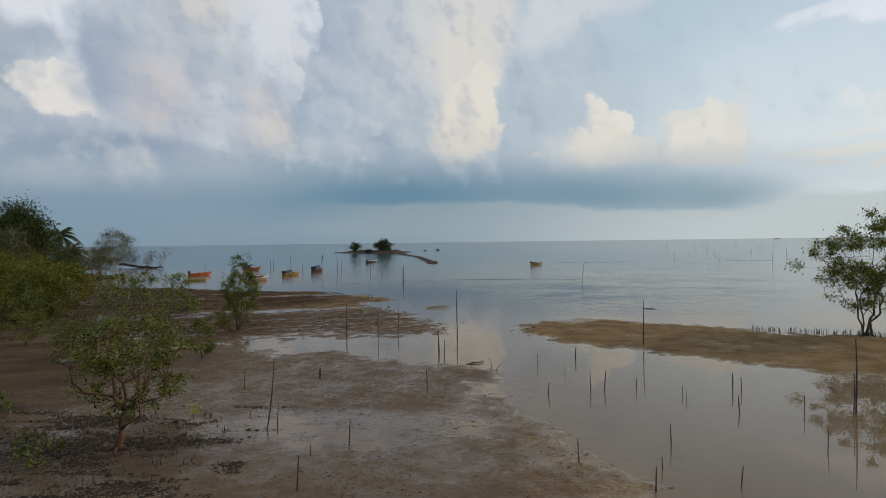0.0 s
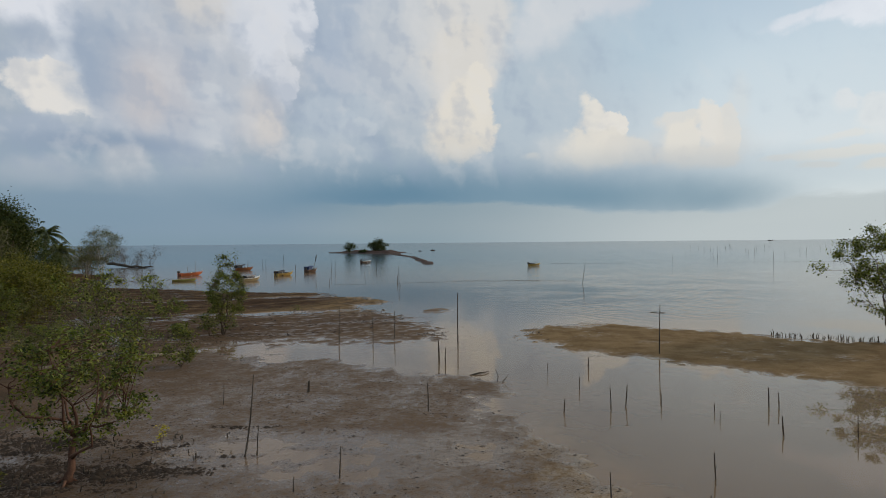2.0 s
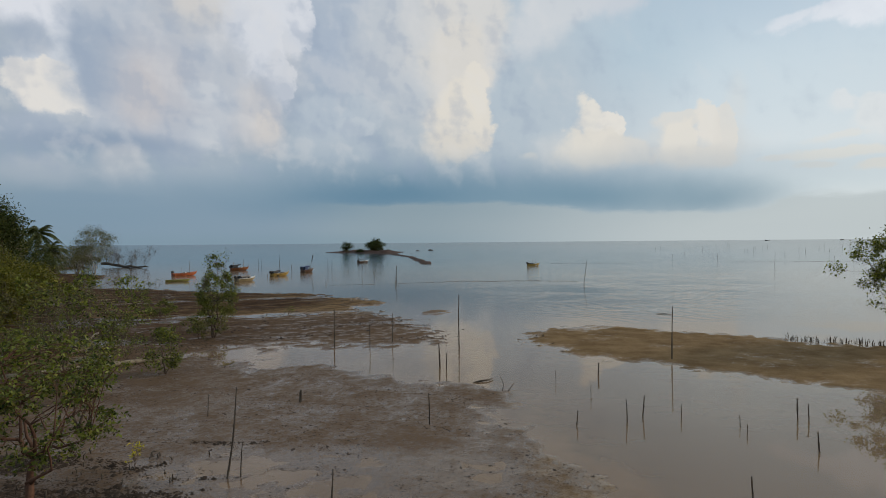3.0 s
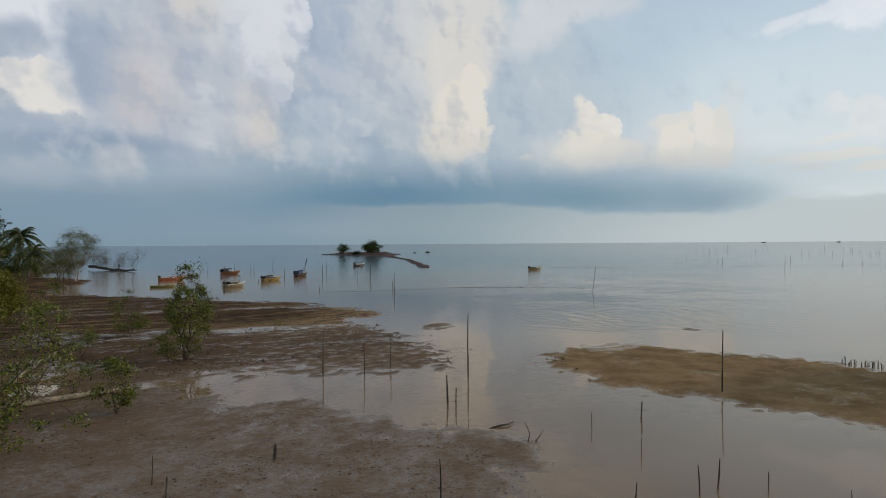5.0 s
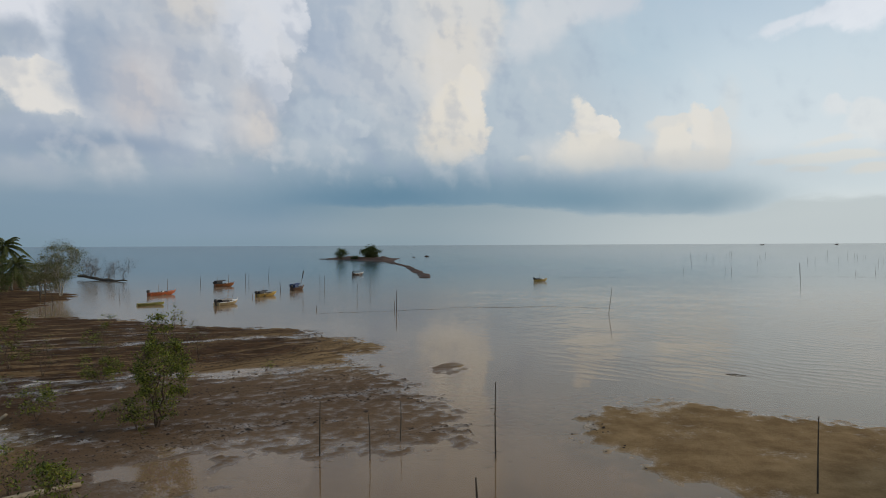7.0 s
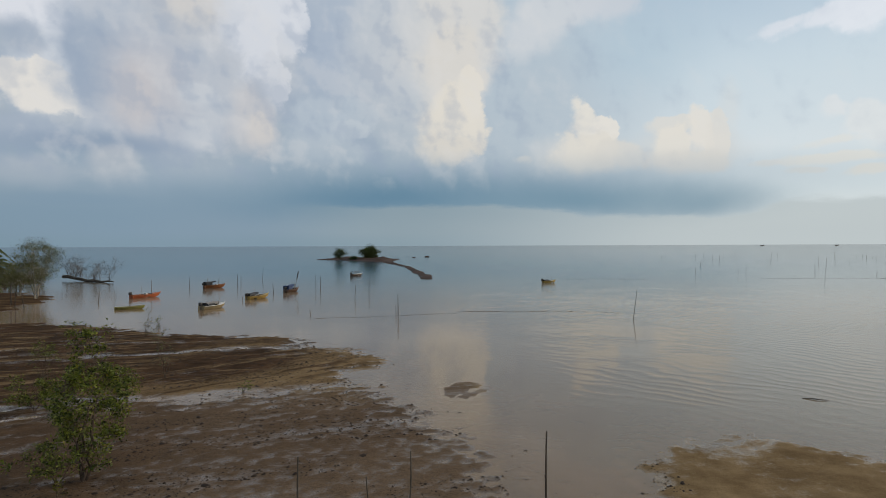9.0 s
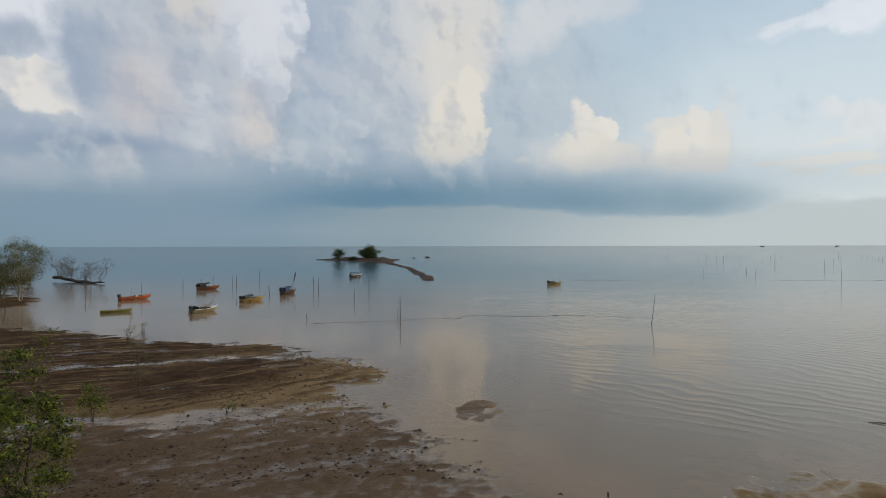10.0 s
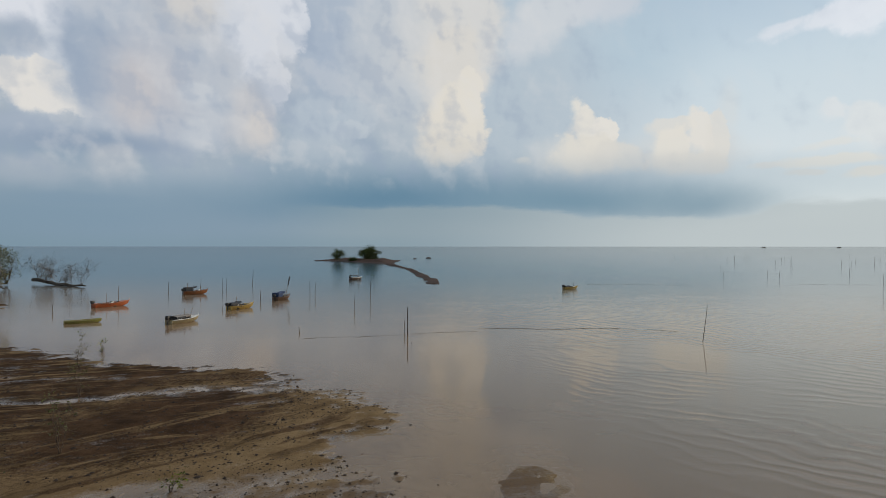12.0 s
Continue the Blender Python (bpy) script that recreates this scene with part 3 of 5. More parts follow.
def level(x, y):
    """Height of the mud over the water's level."""
    x, y = np.asarray(x, float), np.asarray(y, float)
    edge = fractal(x * 0.35, y * 0.35, 4)
    ragged = fractal(x * 1.6 + 40, y * 1.6, 4)
    pocks = fractal(x * 2.6 + 70, y * 2.6 + 20, 2)
    lumps = fractal(x * 1.1 + 9, y * 1.1 + 3, 5, 0.65)
    streaks = fractal(x * 0.10 + 0.03 * y + 3, y * 0.42 - x * 0.13, 4)
    h = -0.16 - 0.012 * np.maximum(0, y - 55) + 0.03 * edge
    h = np.maximum(h, -3.0)
    # half-drained apron under the first stakes
    d = inside(x, y, APRON) + 1.1 * edge + 0.6 * ragged
    pools = 0.026 * step(np.hypot((x + 2) / 5.5, (y - 20.5) / 2.2) + 0.25 * edge, 1.25, 0.6)
    h = h + (0.028 + 0.011 * lumps + 0.009 * edge + 0.008 * pocks + 0.03 * step(-x, 9, 22) - pools - h) * step(d, -2.6, 1.6)
    # broad brown flat; runnels lie along it, slantwise
    d = inside(x, y, FLAT) + 0.9 * edge + 1.0 * ragged + 0.5 * pocks
    across = y - 0.33 * x + 2.2 * edge + 0.5 * ragged
    runnel = np.exp(-(((across - 79.5) / 1.1) ** 2)) + np.exp(-(((across - 63.0) / 1.0) ** 2)) + 0.8 * np.exp(-(((across - 59.8) / 0.7) ** 2))
    runnel = runnel + 0.8 * np.exp(-(((across - 86.0) / 0.6) ** 2)) + 0.7 * np.exp(-(((across - 91.5) / 0.7) ** 2))
    near = step(y, 62, 55)
    h = h + (0.062 - 0.014 * near + (0.040 - 0.026 * near) * streaks + (0.026 - 0.012 * near) * lumps + (0.012 + 0.010 * near) * pocks - 0.050 * runnel * step(x, -60, -26) - h) * step(d, -4.4, 2.4)
    # outer sand bar
    d = inside(x, y + 0.5 + 0.5 * step(y, 42, 47), BAR) + 0.3 * edge + 0.5 * ragged + 0.3 * pocks
    h = h + (0.070 - 0.028 * step(y, 43, 48) + 0.03 * edge + 0.018 * lumps + 0.018 * pocks - h) * step(d, -2.4, 2.2)
    # a small hump that just breaks the surface
    d = 1 - np.hypot((x - 0.4 - 0.12 * (y - 58.6)) / 1.7, (y - 58.6) / 3.1) + 0.18 * ragged
    h = h + (0.007 + 0.009 * lumps + 0.004 * pocks - h) * step(d, -0.9, 0.5)
    # the shore under the trees
    d = inside(x, y, LAND) + 2.0 * edge
    bank = np.maximum(h, 0.0) + 0.12 + 0.55 * step(d, 0, 30) + 0.05 * lumps * step(d, -2, 4)
    h = h + (bank - h) * step(d, -4.5, 1.0)
    # rain pools by the fallen logs
    for px, py, long, wide in ((-22.5, 43.6, 1.5, 1.5), (-18.1, 37.2, 1.2, 1.5), (-19.6, 40.3, 0.8, 1.2), (-12.0, 38.4, 2.2, 0.9)):
        d = 1 - np.hypot((x - px) / long, (y - py) / wide) + 0.35 * ragged
        h = h - (h + 0.05) * step(d, -0.15, 0.35)
    return h


def spread(parts):
    """Coordinates from runs of (from, to, gap)."""
    out = []
    for a, b, gap in parts:
        out += list(np.arange(a, b - 1e-6, gap))
    return np.array(out + [parts[-1][1]])


def sheet(name, xs, ys, height, mat, shade=True):
    gx, gy = np.meshgrid(xs, ys)
    gz = height(gx, gy)
    verts = np.stack([gx, gy, gz], -1).reshape(-1, 3)
    nx, ny = len(xs), len(ys)
    a = (np.arange(ny - 1)[:, None] * nx + np.arange(nx - 1)[None]).reshape(-1)
    faces = np.stack([a, a + 1, a + nx + 1, a + nx], -1)
    me = bpy.data.meshes.new(name)
    me.vertices.add(len(verts))
    me.vertices.foreach_set("co", verts.ravel())
    me.loops.add(faces.size)
    me.loops.foreach_set("vertex_index", faces.ravel())
    me.polygons.add(len(faces))
    me.polygons.foreach_set("loop_start", np.arange(len(faces)) * 4)
    me.polygons.foreach_set("use_smooth", np.full(len(faces), shade))
    me.update(calc_edges=True)
    me.materials.append(mat)
    return new(name, me)


xs = spread([(-4900, -900, 500), (-900, -140, 38), (-140, -60, 2.0), (-60, -24, 0.4), (-24, 20, 0.16), (20, 36, 0.3), (36, 70, 2.0), (70, 900, 80), (900, 4900, 500)])
ys = spread([(-4900, -400, 500), (-400, -60, 40), (-60, 12, 3.0), (12, 52, 0.16), (52, 96, 0.24), (96, 130, 0.8), (130, 240, 5), (240, 900, 60), (900, 4900, 500)])
tagged(sheet("ground", xs, ys, level, MUD), "wet brown tidal mud flat with sand bars", "ground", kind="structure")
sea_xs = spread([(-4900, -700, 700), (-700, -100, 100), (-100, 100, 5), (100, 700, 100), (700, 4900, 700)])
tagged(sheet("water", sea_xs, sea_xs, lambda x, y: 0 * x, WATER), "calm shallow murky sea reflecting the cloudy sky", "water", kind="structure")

# ---- building tools ----


class Shape:
    """Collects corners and faces for one mesh."""

    def __init__(self):
        self.verts, self.faces = [], []

    def add(self, verts, faces):
        at = len(self.verts)
        self.verts += [tuple(v) for v in verts]
        self.faces += [tuple(i + at for i in f) for f in faces]
        return self

    def tube(self, points, radii, sides=6, cap=True):
        rings = []
        points = [Vector(p) for p in points]
        for i, p in enumerate(points):
            way = (points[min(i + 1, len(points) - 1)] - points[max(i - 1, 0)]).normalized()
            side = way.orthogonal() if i == 0 else (rings_side - way * rings_side.dot(way))
            if side.length < 1e-6:
                side = way.orthogonal()
            side.normalize()
            rings_side = side
            other = way.cross(side)
            rings.append([p + float(radii[i]) * (math.cos(a) * side + math.sin(a) * other) for a in [k * 2 * math.pi / sides for k in range(sides)]])
        verts = [v for ring in rings for v in ring]
        faces = [(i * sides + k, i * sides + (k + 1) % sides, (i + 1) * sides + (k + 1) % sides, (i + 1) * sides + k)
                 for i in range(len(rings) - 1) for k in range(sides)]
        if cap:
            faces += [tuple(range(sides))[::-1], tuple((len(rings) - 1) * sides + k for k in range(sides))]
        return self.add(verts, faces)

    def box(self, a, b, edge=0.01):
        """A box between two corners, with its edges cut off."""
        (x0, y0, z0), (x1, y1, z1) = a, b
        e = min(edge, (x1 - x0) / 3, (y1 - y0) / 3, (z1 - z0) / 3)
        bm = bmesh.new()
        bmesh.ops.create_cube(bm, size=1.0)
        for v in bm.verts:
            v.co = (x0 + (v.co.x + 0.5) * (x1 - x0), y0 + (v.co.y + 0.5) * (y1 - y0), z0 + (v.co.z + 0.5) * (z1 - z0))
        bmesh.ops.bevel(bm, geom=list(bm.edges), offset=e, segments=1, affect="EDGES")
        bm.verts.index_update()
        self.add([v.co.copy() for v in bm.verts], [[v.index for v in f.verts] for f in bm.faces])
        bm.free()
        return self

    def grid(self, rows, close=False):
        """Skin over rows of points, all of one length."""
        n = len(rows[0])
        at = [v for row in rows for v in row]
        last = n if close else n - 1
        return self.add(at, [(i * n + k, i * n + (k + 1) % n, (i + 1) * n + (k + 1) % n, (i + 1) * n + k)
                             for i in range(len(rows) - 1) for k in range(last)])

    def mesh(self, name, mat, smooth=True):
        me = bpy.data.meshes.new(name)
        me.from_pydata(self.verts, [], self.faces)
        me.materials.append(mat)
        me.polygons.foreach_set("use_smooth", np.full(len(me.polygons), smooth))
        me.update()
        return me


def part(name, shape, mat, parent, label="", smooth=True):
    ob = new(name, shape.mesh(name, mat, smooth))
    ob.parent = parent
    return tagged(ob, label)


def thing(name, m, label, category, group=""):
    ob = new(name)
    ob.empty_display_size = 0.3
    ob.matrix_basis = m
    return tagged(ob, label, category, group)


def quads(name, corners, mat, parent, label=""):
    """One mesh of many loose four-cornered leaves: corners is n x 4 x 3."""
    n = len(corners)
    me = bpy.data.meshes.new(name)
    me.vertices.add(4 * n)
    me.vertices.foreach_set("co", np.asarray(corners, float).ravel())
    me.loops.add(4 * n)
    me.loops.foreach_set("vertex_index", np.arange(4 * n))
    me.polygons.add(n)
    me.polygons.foreach_set("loop_start", np.arange(n) * 4)
    me.update(calc_edges=True)
    me.materials.append(mat)
    ob = new(name, me)
    ob.parent = parent
    return tagged(ob, label)


def leaf_quads(r, centres, length, width, up=0.5):
    """Diamond leaves at the given centres, turned every way but mostly face up."""
    n = len(centres)
    normal = r.normal(size=(n, 3)) * (1 - up) + np.array([0, 0, up]) * 1.4
    normal /= np.linalg.norm(normal, axis=1)[:, None]
    axis = np.cross(normal, r.normal(size=(n, 3)))
    axis /= np.linalg.norm(axis, axis=1)[:, None] + 1e-9
    side = np.cross(normal, axis)
    size = r.uniform(0.65, 1.25, (n, 1))
    a, b = axis * length / 2 * size, side * width / 2 * size
    fold = normal * width * 0.18 * size
    return np.stack([centres - a, centres + b + fold, centres + a - fold * 0.6, centres - b + fold], 1)

# ---- trees ----


def bend(a, b, sag, r, steps=5, wander=0.05):
    """A curved line from a to b."""
    a, b = np.array(a, float), np.array(b, float)
    far = np.linalg.norm(b - a)
    s = np.linspace(0, 1, steps + 1)[:, None]
    line = a + (b - a) * s + np.array([0, 0, 1.0]) * sag * far * (s * (1 - s)) * 4
    line[1:-1] += r.normal(size=(steps - 1, 3)) * wander * far
    return line


def grow(name, label, at, high, wide, seed, bark=BARK, leaf=LEAF, stems=1, limbs=5, clumps=60, leaves=60, size=0.09, clump=0.3,
         low=0.25, girth=0.06, shift=(0, 0), squash=1.0, fork=0.3, bare=0.0, category="tree", group="", base=None, up=0.45, deep=None):
    """A tree or shrub: trunk, limbs with twigs, and a crown of clumped leaves with gaps between.
    low: where the crown begins, as a share of the height; bare: the share of twigs with no leaves."""
    r = np.random.default_rng(seed)
    x, y = at
    ground = float(level(x, y)) if base is None else base
    tree = thing(name, pose(x, y, ground - 0.03), label, category, group)
    mid = np.array([shift[0], shift[1], high * (low + 1) / 2])
    radii = np.array([wide / 2, (deep or wide) / 2, high * (1 - low) / 2])
    # clump places: a ragged ellipsoid with bitten-out gaps
    places = []
    holes = [mid + radii * r.normal(size=3) * 0.55 for _ in range(6)]
    while len(places) < clumps:
        p = r.normal(size=3)
        p *= r.uniform(0.35, 1.0) ** 0.6 / np.linalg.norm(p)
        bump = 0.92 + 0.30 * math.sin(3.1 * p[0] + seed) * math.cos(2.7 * p[1] + 2 * seed) + 0.15 * math.sin(7 * p[2] + seed)
        p = mid + radii * p * bump
        if p[2] < 0.08 * high or any(np.linalg.norm((p - h) / radii) < 0.27 for h in holes):
            continue
        places.append(p)
    places = np.array(places)
    tops, anchors = [], []
    for k in range(stems):
        a = 2 * math.pi * k / stems + r.uniform(0, 1)
        foot = np.array([0.5 * girth * 2 * math.cos(a), 0.5 * girth * 2 * math.sin(a), 0.0]) * (stems > 1)
        out = 0.22 * wide / 2 * (stems > 1)
        top = np.array([shift[0] * 0.6 + out * math.cos(a), shift[1] * 0.6 + out * math.sin(a), high * (fork + r.uniform(-0.04, 0.08))])
        line = bend(foot, top, 0.0, r, 6, 0.035)
        thick = girth * (1.0 if stems == 1 else r.uniform(0.6, 0.95))
        trunk = Shape().tube(line, np.linspace(thick * 1.25, thick * 0.68, len(line)) * np.r_[1.35, np.ones(len(line) - 1)], 8)
        for root in range(4):  # root flare
            b = a + root * 1.6 + r.uniform(-0.4, 0.4)
            reach = thick * r.uniform(3, 5)
            trunk.tube([(foot[0], foot[1], thick * 1.8), (foot[0] + reach * 0.45 * math.cos(b), foot[1] + reach * 0.45 * math.sin(b), thick * 0.9),
                        (foot[0] + reach * math.cos(b), foot[1] + reach * math.sin(b), -0.03)], [thick * 0.6, thick * 0.45, thick * 0.2], 5)
        part("trunk", trunk, bark, tree)
        tops.append((top, thick * 0.68))
        anchors += [(p, thick * 0.7) for p in line[3:]]
    mains = places[r.permutation(len(places))[: limbs * stems]]
    shapes = []
    for k, goal in enumerate(mains):
        start, thick = anchors[r.integers(len(anchors))] if k % 3 == 2 else tops[k % len(tops)]
        line = bend(start, goal, r.uniform(-0.10, 0.05), r, 6, 0.04)
        shapes.append((Shape().tube(line, np.linspace(thick * 0.75, thick * 0.12 + 0.003, 7), 6), line, thick))
    joints = np.array([p for _, line, _ in shapes for p in line[2:]])
    owner = [k for k, (_, line, _) in enumerate(shapes) for _ in line[2:]]
    for p in places:
        near = int(np.argmin(np.linalg.norm(joints - p, axis=1) + 0.4 * np.maximum(0, joints[:, 2] - p[2])))
        if np.linalg.norm(joints[near] - p) > 0.02:
            line = bend(joints[near], p, r.uniform(-0.08, 0.08), r, 3, 0.06)
            thick = shapes[owner[near]][2]
            shapes[owner[near]][0].tube(line, np.linspace(thick * 0.22 + 0.004, 0.004, 4), 4, False)
            for _ in range(3):
                tip = p + r.normal(size=3) * clump * np.array([1, 1, 0.8])
                shapes[owner[near]][0].tube([line[2], (line[2] + tip) / 2 + r.normal(size=3) * 0.03, tip], [0.006, 0.005, 0.003], 3, False)
    for shape, _, _ in shapes:
        part("limb", shape, bark, tree)
    leafy = places[r.random(len(places)) >= bare]
    if leaves and len(leafy):
        weight = r.uniform(0.35, 1.65, len(leafy))
        counts = np.maximum(4, (leaves * weight).astype(int))
        centres = np.repeat(leafy, counts, 0)
        centres = centres + r.normal(size=centres.shape) * clump * np.array([1, 1, 0.75 * squash]) * np.repeat(r.uniform(0.6, 1.2, len(leafy)), counts)[:, None]
        centres[:, 2] = np.maximum(centres[:, 2], 0.1)
        quads("crown", leaf_quads(r, centres, size, size * 0.5, up), leaf, tree)
    return tree


def palm(at, high, lean, seed, fronds=20, reach=4.2):
    r = np.random.default_rng(seed)
    x, y = at
    tree = thing("coconut_palm", pose(x, y, float(level(x, y)) - 0.05), "tall coconut palm with drooping dusty green fronds on the shore", "palm tree", "palms on the shore")
    top = np.array([lean, 0.0, high])
    line = bend((0, 0, 0), top, 0.0, r, 12, 0.0)
    line[:, 0] = lean * np.linspace(0, 1, 13) ** 1.7
    trunk = Shape()
    trunk.tube(line, np.r_[0.30, np.linspace(0.20, 0.13, 12)] * (1 + 0.05 * np.cos(np.arange(13) * math.pi)), 9)
    part("trunk", trunk, BARK_PALE, tree)
    for k in range(fronds):
        a = k * 2.399 + r.uniform(-0.25, 0.25)
        rise = 1.15 - 1.75 * (k / fronds) + r.uniform(-0.15, 0.15)
        s = np.linspace(0, 1, 9)
        span = reach * r.uniform(0.8, 1.1)
        out = span * s * np.cos(rise) * 0.95 + span * 0.10 * s
        up = span * (s * math.sin(rise) - 0.75 * s**2.2 * (1.1 - 0.25 * rise))
        rib = np.stack([top[0] + out * math.cos(a), top[1] + out * math.sin(a), top[2] + up], -1)
        frond = part("frond", Shape().tube(rib, np.linspace(0.045, 0.008, 9), 4, False), FROND, tree)
        t = np.linspace(0.12, 0.99, 44)
        at_rib = np.stack([np.interp(t, s, rib[:, i]) for i in range(3)], -1)
        tang = np.gradient(at_rib, axis=0)
        tang /= np.linalg.norm(tang, axis=1)[:, None]
        side = np.cross(tang, (0, 0, 1.0))
        side /= np.linalg.norm(side, axis=1)[:, None]
        blades = []
        for sign in (-1, 1):
            long = (0.95 * np.sin(np.pi * (0.12 + 0.83 * t)) * r.uniform(0.75, 1.1, len(t)))[:, None]
            droop = np.array([0, 0, -1.0]) * r.uniform(0.35, 0.9, (len(t), 1))
            way = (side * sign + tang * 0.55 + droop) * long * 0.75
            w = tang * 0.085
            blades.append(np.stack([at_rib - w, at_rib + w, at_rib + way + w * 0.3, at_rib + way - w * 0.3], 1))
        quads("blade_fan", np.concatenate(blades), FROND, frond)
    return tree


# mangroves that stand on the flat
grow("mangrove_tree", "young mangrove with reddish trunk and sparse green crown on mud", (-8.5, 18.0), 4.3, 4.4, 11, BARK_RED, LEAF, 1, 9, 150, 34,
     0.12, 0.15, 0.24, 0.095, (0.3, 0.2), fork=0.24, group="mangroves on the flat")
grow("mangrove_tree", "slender mangrove with bright green top leaves on mud", (-10.9, 24.2), 6.0, 3.9, 12, BARK, LEAF, 2, 6, 130, 36, 0.12, 0.16, 0.15,
     0.05, (0.2, 0), fork=0.4, bare=0.25, group="mangroves on the flat")
grow("mangrove_tree", "upright mangrove with dark green leaves on brown mud", (-14.1, 44.4), 5.5, 3.2, 13, BARK, LEAF, 3, 5, 130, 46, 0.14, 0.17, 0.0,
     0.06, (0.1, 0), fork=0.45, group="mangroves on the flat")
grow("mangrove_tree", "tall mangrove with several dark stems beside a sand bar", (28.4, 39.3), 8.5, 7.2, 14, BARK, LEAF, 4, 6, 210, 90, 0.16, 0.25,
     0.16, 0.08, (0.9, 0.3), fork=0.34, group="mangroves on the flat")
grow("mangrove_shrub", "thin grey twiggy mangrove shrub with few leaves", (-13.2, 28.0), 4.6, 4.0, 15, BARK, LEAF_GREY, 4, 4, 100, 34, 0.09, 0.3, 0.15,
     0.03, fork=0.3, bare=0.35, category="shrub", group="mangroves on the flat")
grow("mangrove_shrub", "thin grey twiggy mangrove shrub with few leaves", (-16.9, 31.0), 4.8, 4.2, 16, BARK, LEAF_GREY, 4, 4, 100, 36, 0.09, 0.3, 0.15,
     0.03, fork=0.3, bare=0.3, category="shrub", group="mangroves on the flat")
SHRUBS = [
    # x, y, height, width, clumps, leaves, bare
    (-12.1, 33.2, 2.3, 2.0, 50, 50, 0.15),
    (-20.2, 34.0, 2.6, 2.9, 60, 80, 0.1),
    (-20.8, 45.6, 2.0, 2.8, 50, 40, 0.35),
    (-22.2, 54.0, 1.9, 3.4, 52, 60, 0.25),
    (-27.5, 56.5, 3.4, 2.2, 30, 14, 0.6),
    (-19.0, 62.0, 3.0, 2.0, 28, 12, 0.65),
    (-24.0, 72.0, 2.2, 1.6, 22, 14, 0.5),
    (-18.8, 56.8, 2.2, 1.3, 30, 40, 0.2),
    (-30.8, 87.0, 2.0, 0.9, 12, 16, 0.3),
    (-30.5, 68.0, 1.5, 2.2, 26, 40, 0.3),
    (-29.0, 80.5, 2.9, 1.7, 24, 14, 0.5),
    (-36.0, 80.0, 1.8, 2.6, 26, 40, 0.3),
    (-12.6, 58.1, 0.8, 0.7, 10, 14, 0.3),
    (-15.6, 21.0, 2.2, 1.8, 24, 34, 0.3),
    (-12.6, 18.2, 1.6, 1.5, 20, 34, 0.3),
    (-10.0, 16.4, 1.1, 1.2, 16, 26, 0.3),
    (-27.0, 50.0, 3.2, 2.8, 50, 30, 0.4),
    (-31.0, 47.0, 3.4, 3.4, 60, 60, 0.2),
    (-29.5, 41.5, 3.0, 3.4, 60, 60, 0.2),
    (-25.5, 38.0, 2.4, 2.6, 46, 50, 0.3),
    (-31.5, 58.8, 4.2, 3.0, 56, 44, 0.2),
    (-23.2, 56.4, 4.2, 1.9, 34, 10, 0.65),
    (-14.8, 44.0, 1.8, 3.0, 46, 44, 0.15),
    (-15.6, 36.2, 1.8, 2.4, 36, 24, 0.3),
    (-24.6, 47.6, 3.0, 2.2, 34, 16, 0.5),
]
for k, (x, y, high, wide, clumps, leaves, bare) in enumerate(SHRUBS):
    thin = bare > 0.45
    grow("mangrove_shrub", "bare thin mangrove sapling with few leaves on mud" if thin else "low bushy green mangrove shrub on mud", (x, y), high, wide, 30 + k, BARK,
         LEAF_GREY if thin else LEAF, 3, 4, clumps, leaves * 3 // 4, 0.13, 0.17, 0.08, 0.025, fork=0.3, bare=bare, category="shrub", group="shrubs on the flat")

grow("mangrove_seedling", "small mangrove seedling with bright yellow leaves", (-7.2, 20.6), 0.75, 0.5, 61, BARK, LEAF_BRIGHT, 1, 3, 8, 9, 0.10, 0.08, 0.3, 0.015,
     category="seedling", group="seedlings")
grow("mangrove_seedling", "small mangrove seedling with light green leaves", (-9.9, 17.4), 0.6, 0.4, 62, BARK, LEAF_YELLOW, 1, 3, 8, 8, 0.10, 0.07, 0.2, 0.015,
     category="seedling", group="seedlings")
grow("mangrove_seedling", "small mangrove seedling with light green leaves", (-14.2, 43.0), 0.7, 0.5, 63, BARK, LEAF_YELLOW, 1, 3, 8, 9, 0.12, 0.08, 0.2, 0.015,
     category="seedling", group="seedlings")

# shore woods
grow("shore_tree", "large dark green broadleaf tree in the shore woods", (-70.5, 101.0), 13.9, 8.6, 51, BARK, LEAF_DARK, 1, 9, 260, 90, 0.42, 0.8, 0.2, 0.28,
     fork=0.45, group="shore woods")
grow("shore_tree", "large dark green broadleaf tree in the shore woods", (-79.0, 99.0), 14.8, 10.0, 52, BARK, LEAF_DARK, 1, 9, 260, 90, 0.42, 0.8, 0.2, 0.28,
     fork=0.45, group="shore woods")
grow("shore_tree", "half-bare tree with pale twigs and yellowish leaves", (-72.0, 107.0), 9.2, 6.5, 53, BARK_PALE, LEAF_YELLOW, 2, 7, 170, 26, 0.24, 0.55, 0.2, 0.14,
     fork=0.35, bare=0.4, group="shore woods")
grow("shore_tree", "half-bare tree with pale twigs and yellowish leaves", (-66.5, 92.0), 9.9, 7.0, 54, BARK_PALE, LEAF_GREY, 2, 7, 170, 40, 0.26, 0.55, 0.2, 0.14,
     fork=0.35, bare=0.3, group="shore woods")
grow("shore_tree", "airy pale grey-green tree with slender pale stems", (-67.0, 122.5), 9.6, 8.2, 55, BARK_PALE, LEAF_GREY, 4, 5, 220, 46, 0.22, 0.5, 0.24, 0.10,
     fork=0.35, bare=0.25, group="shore woods")
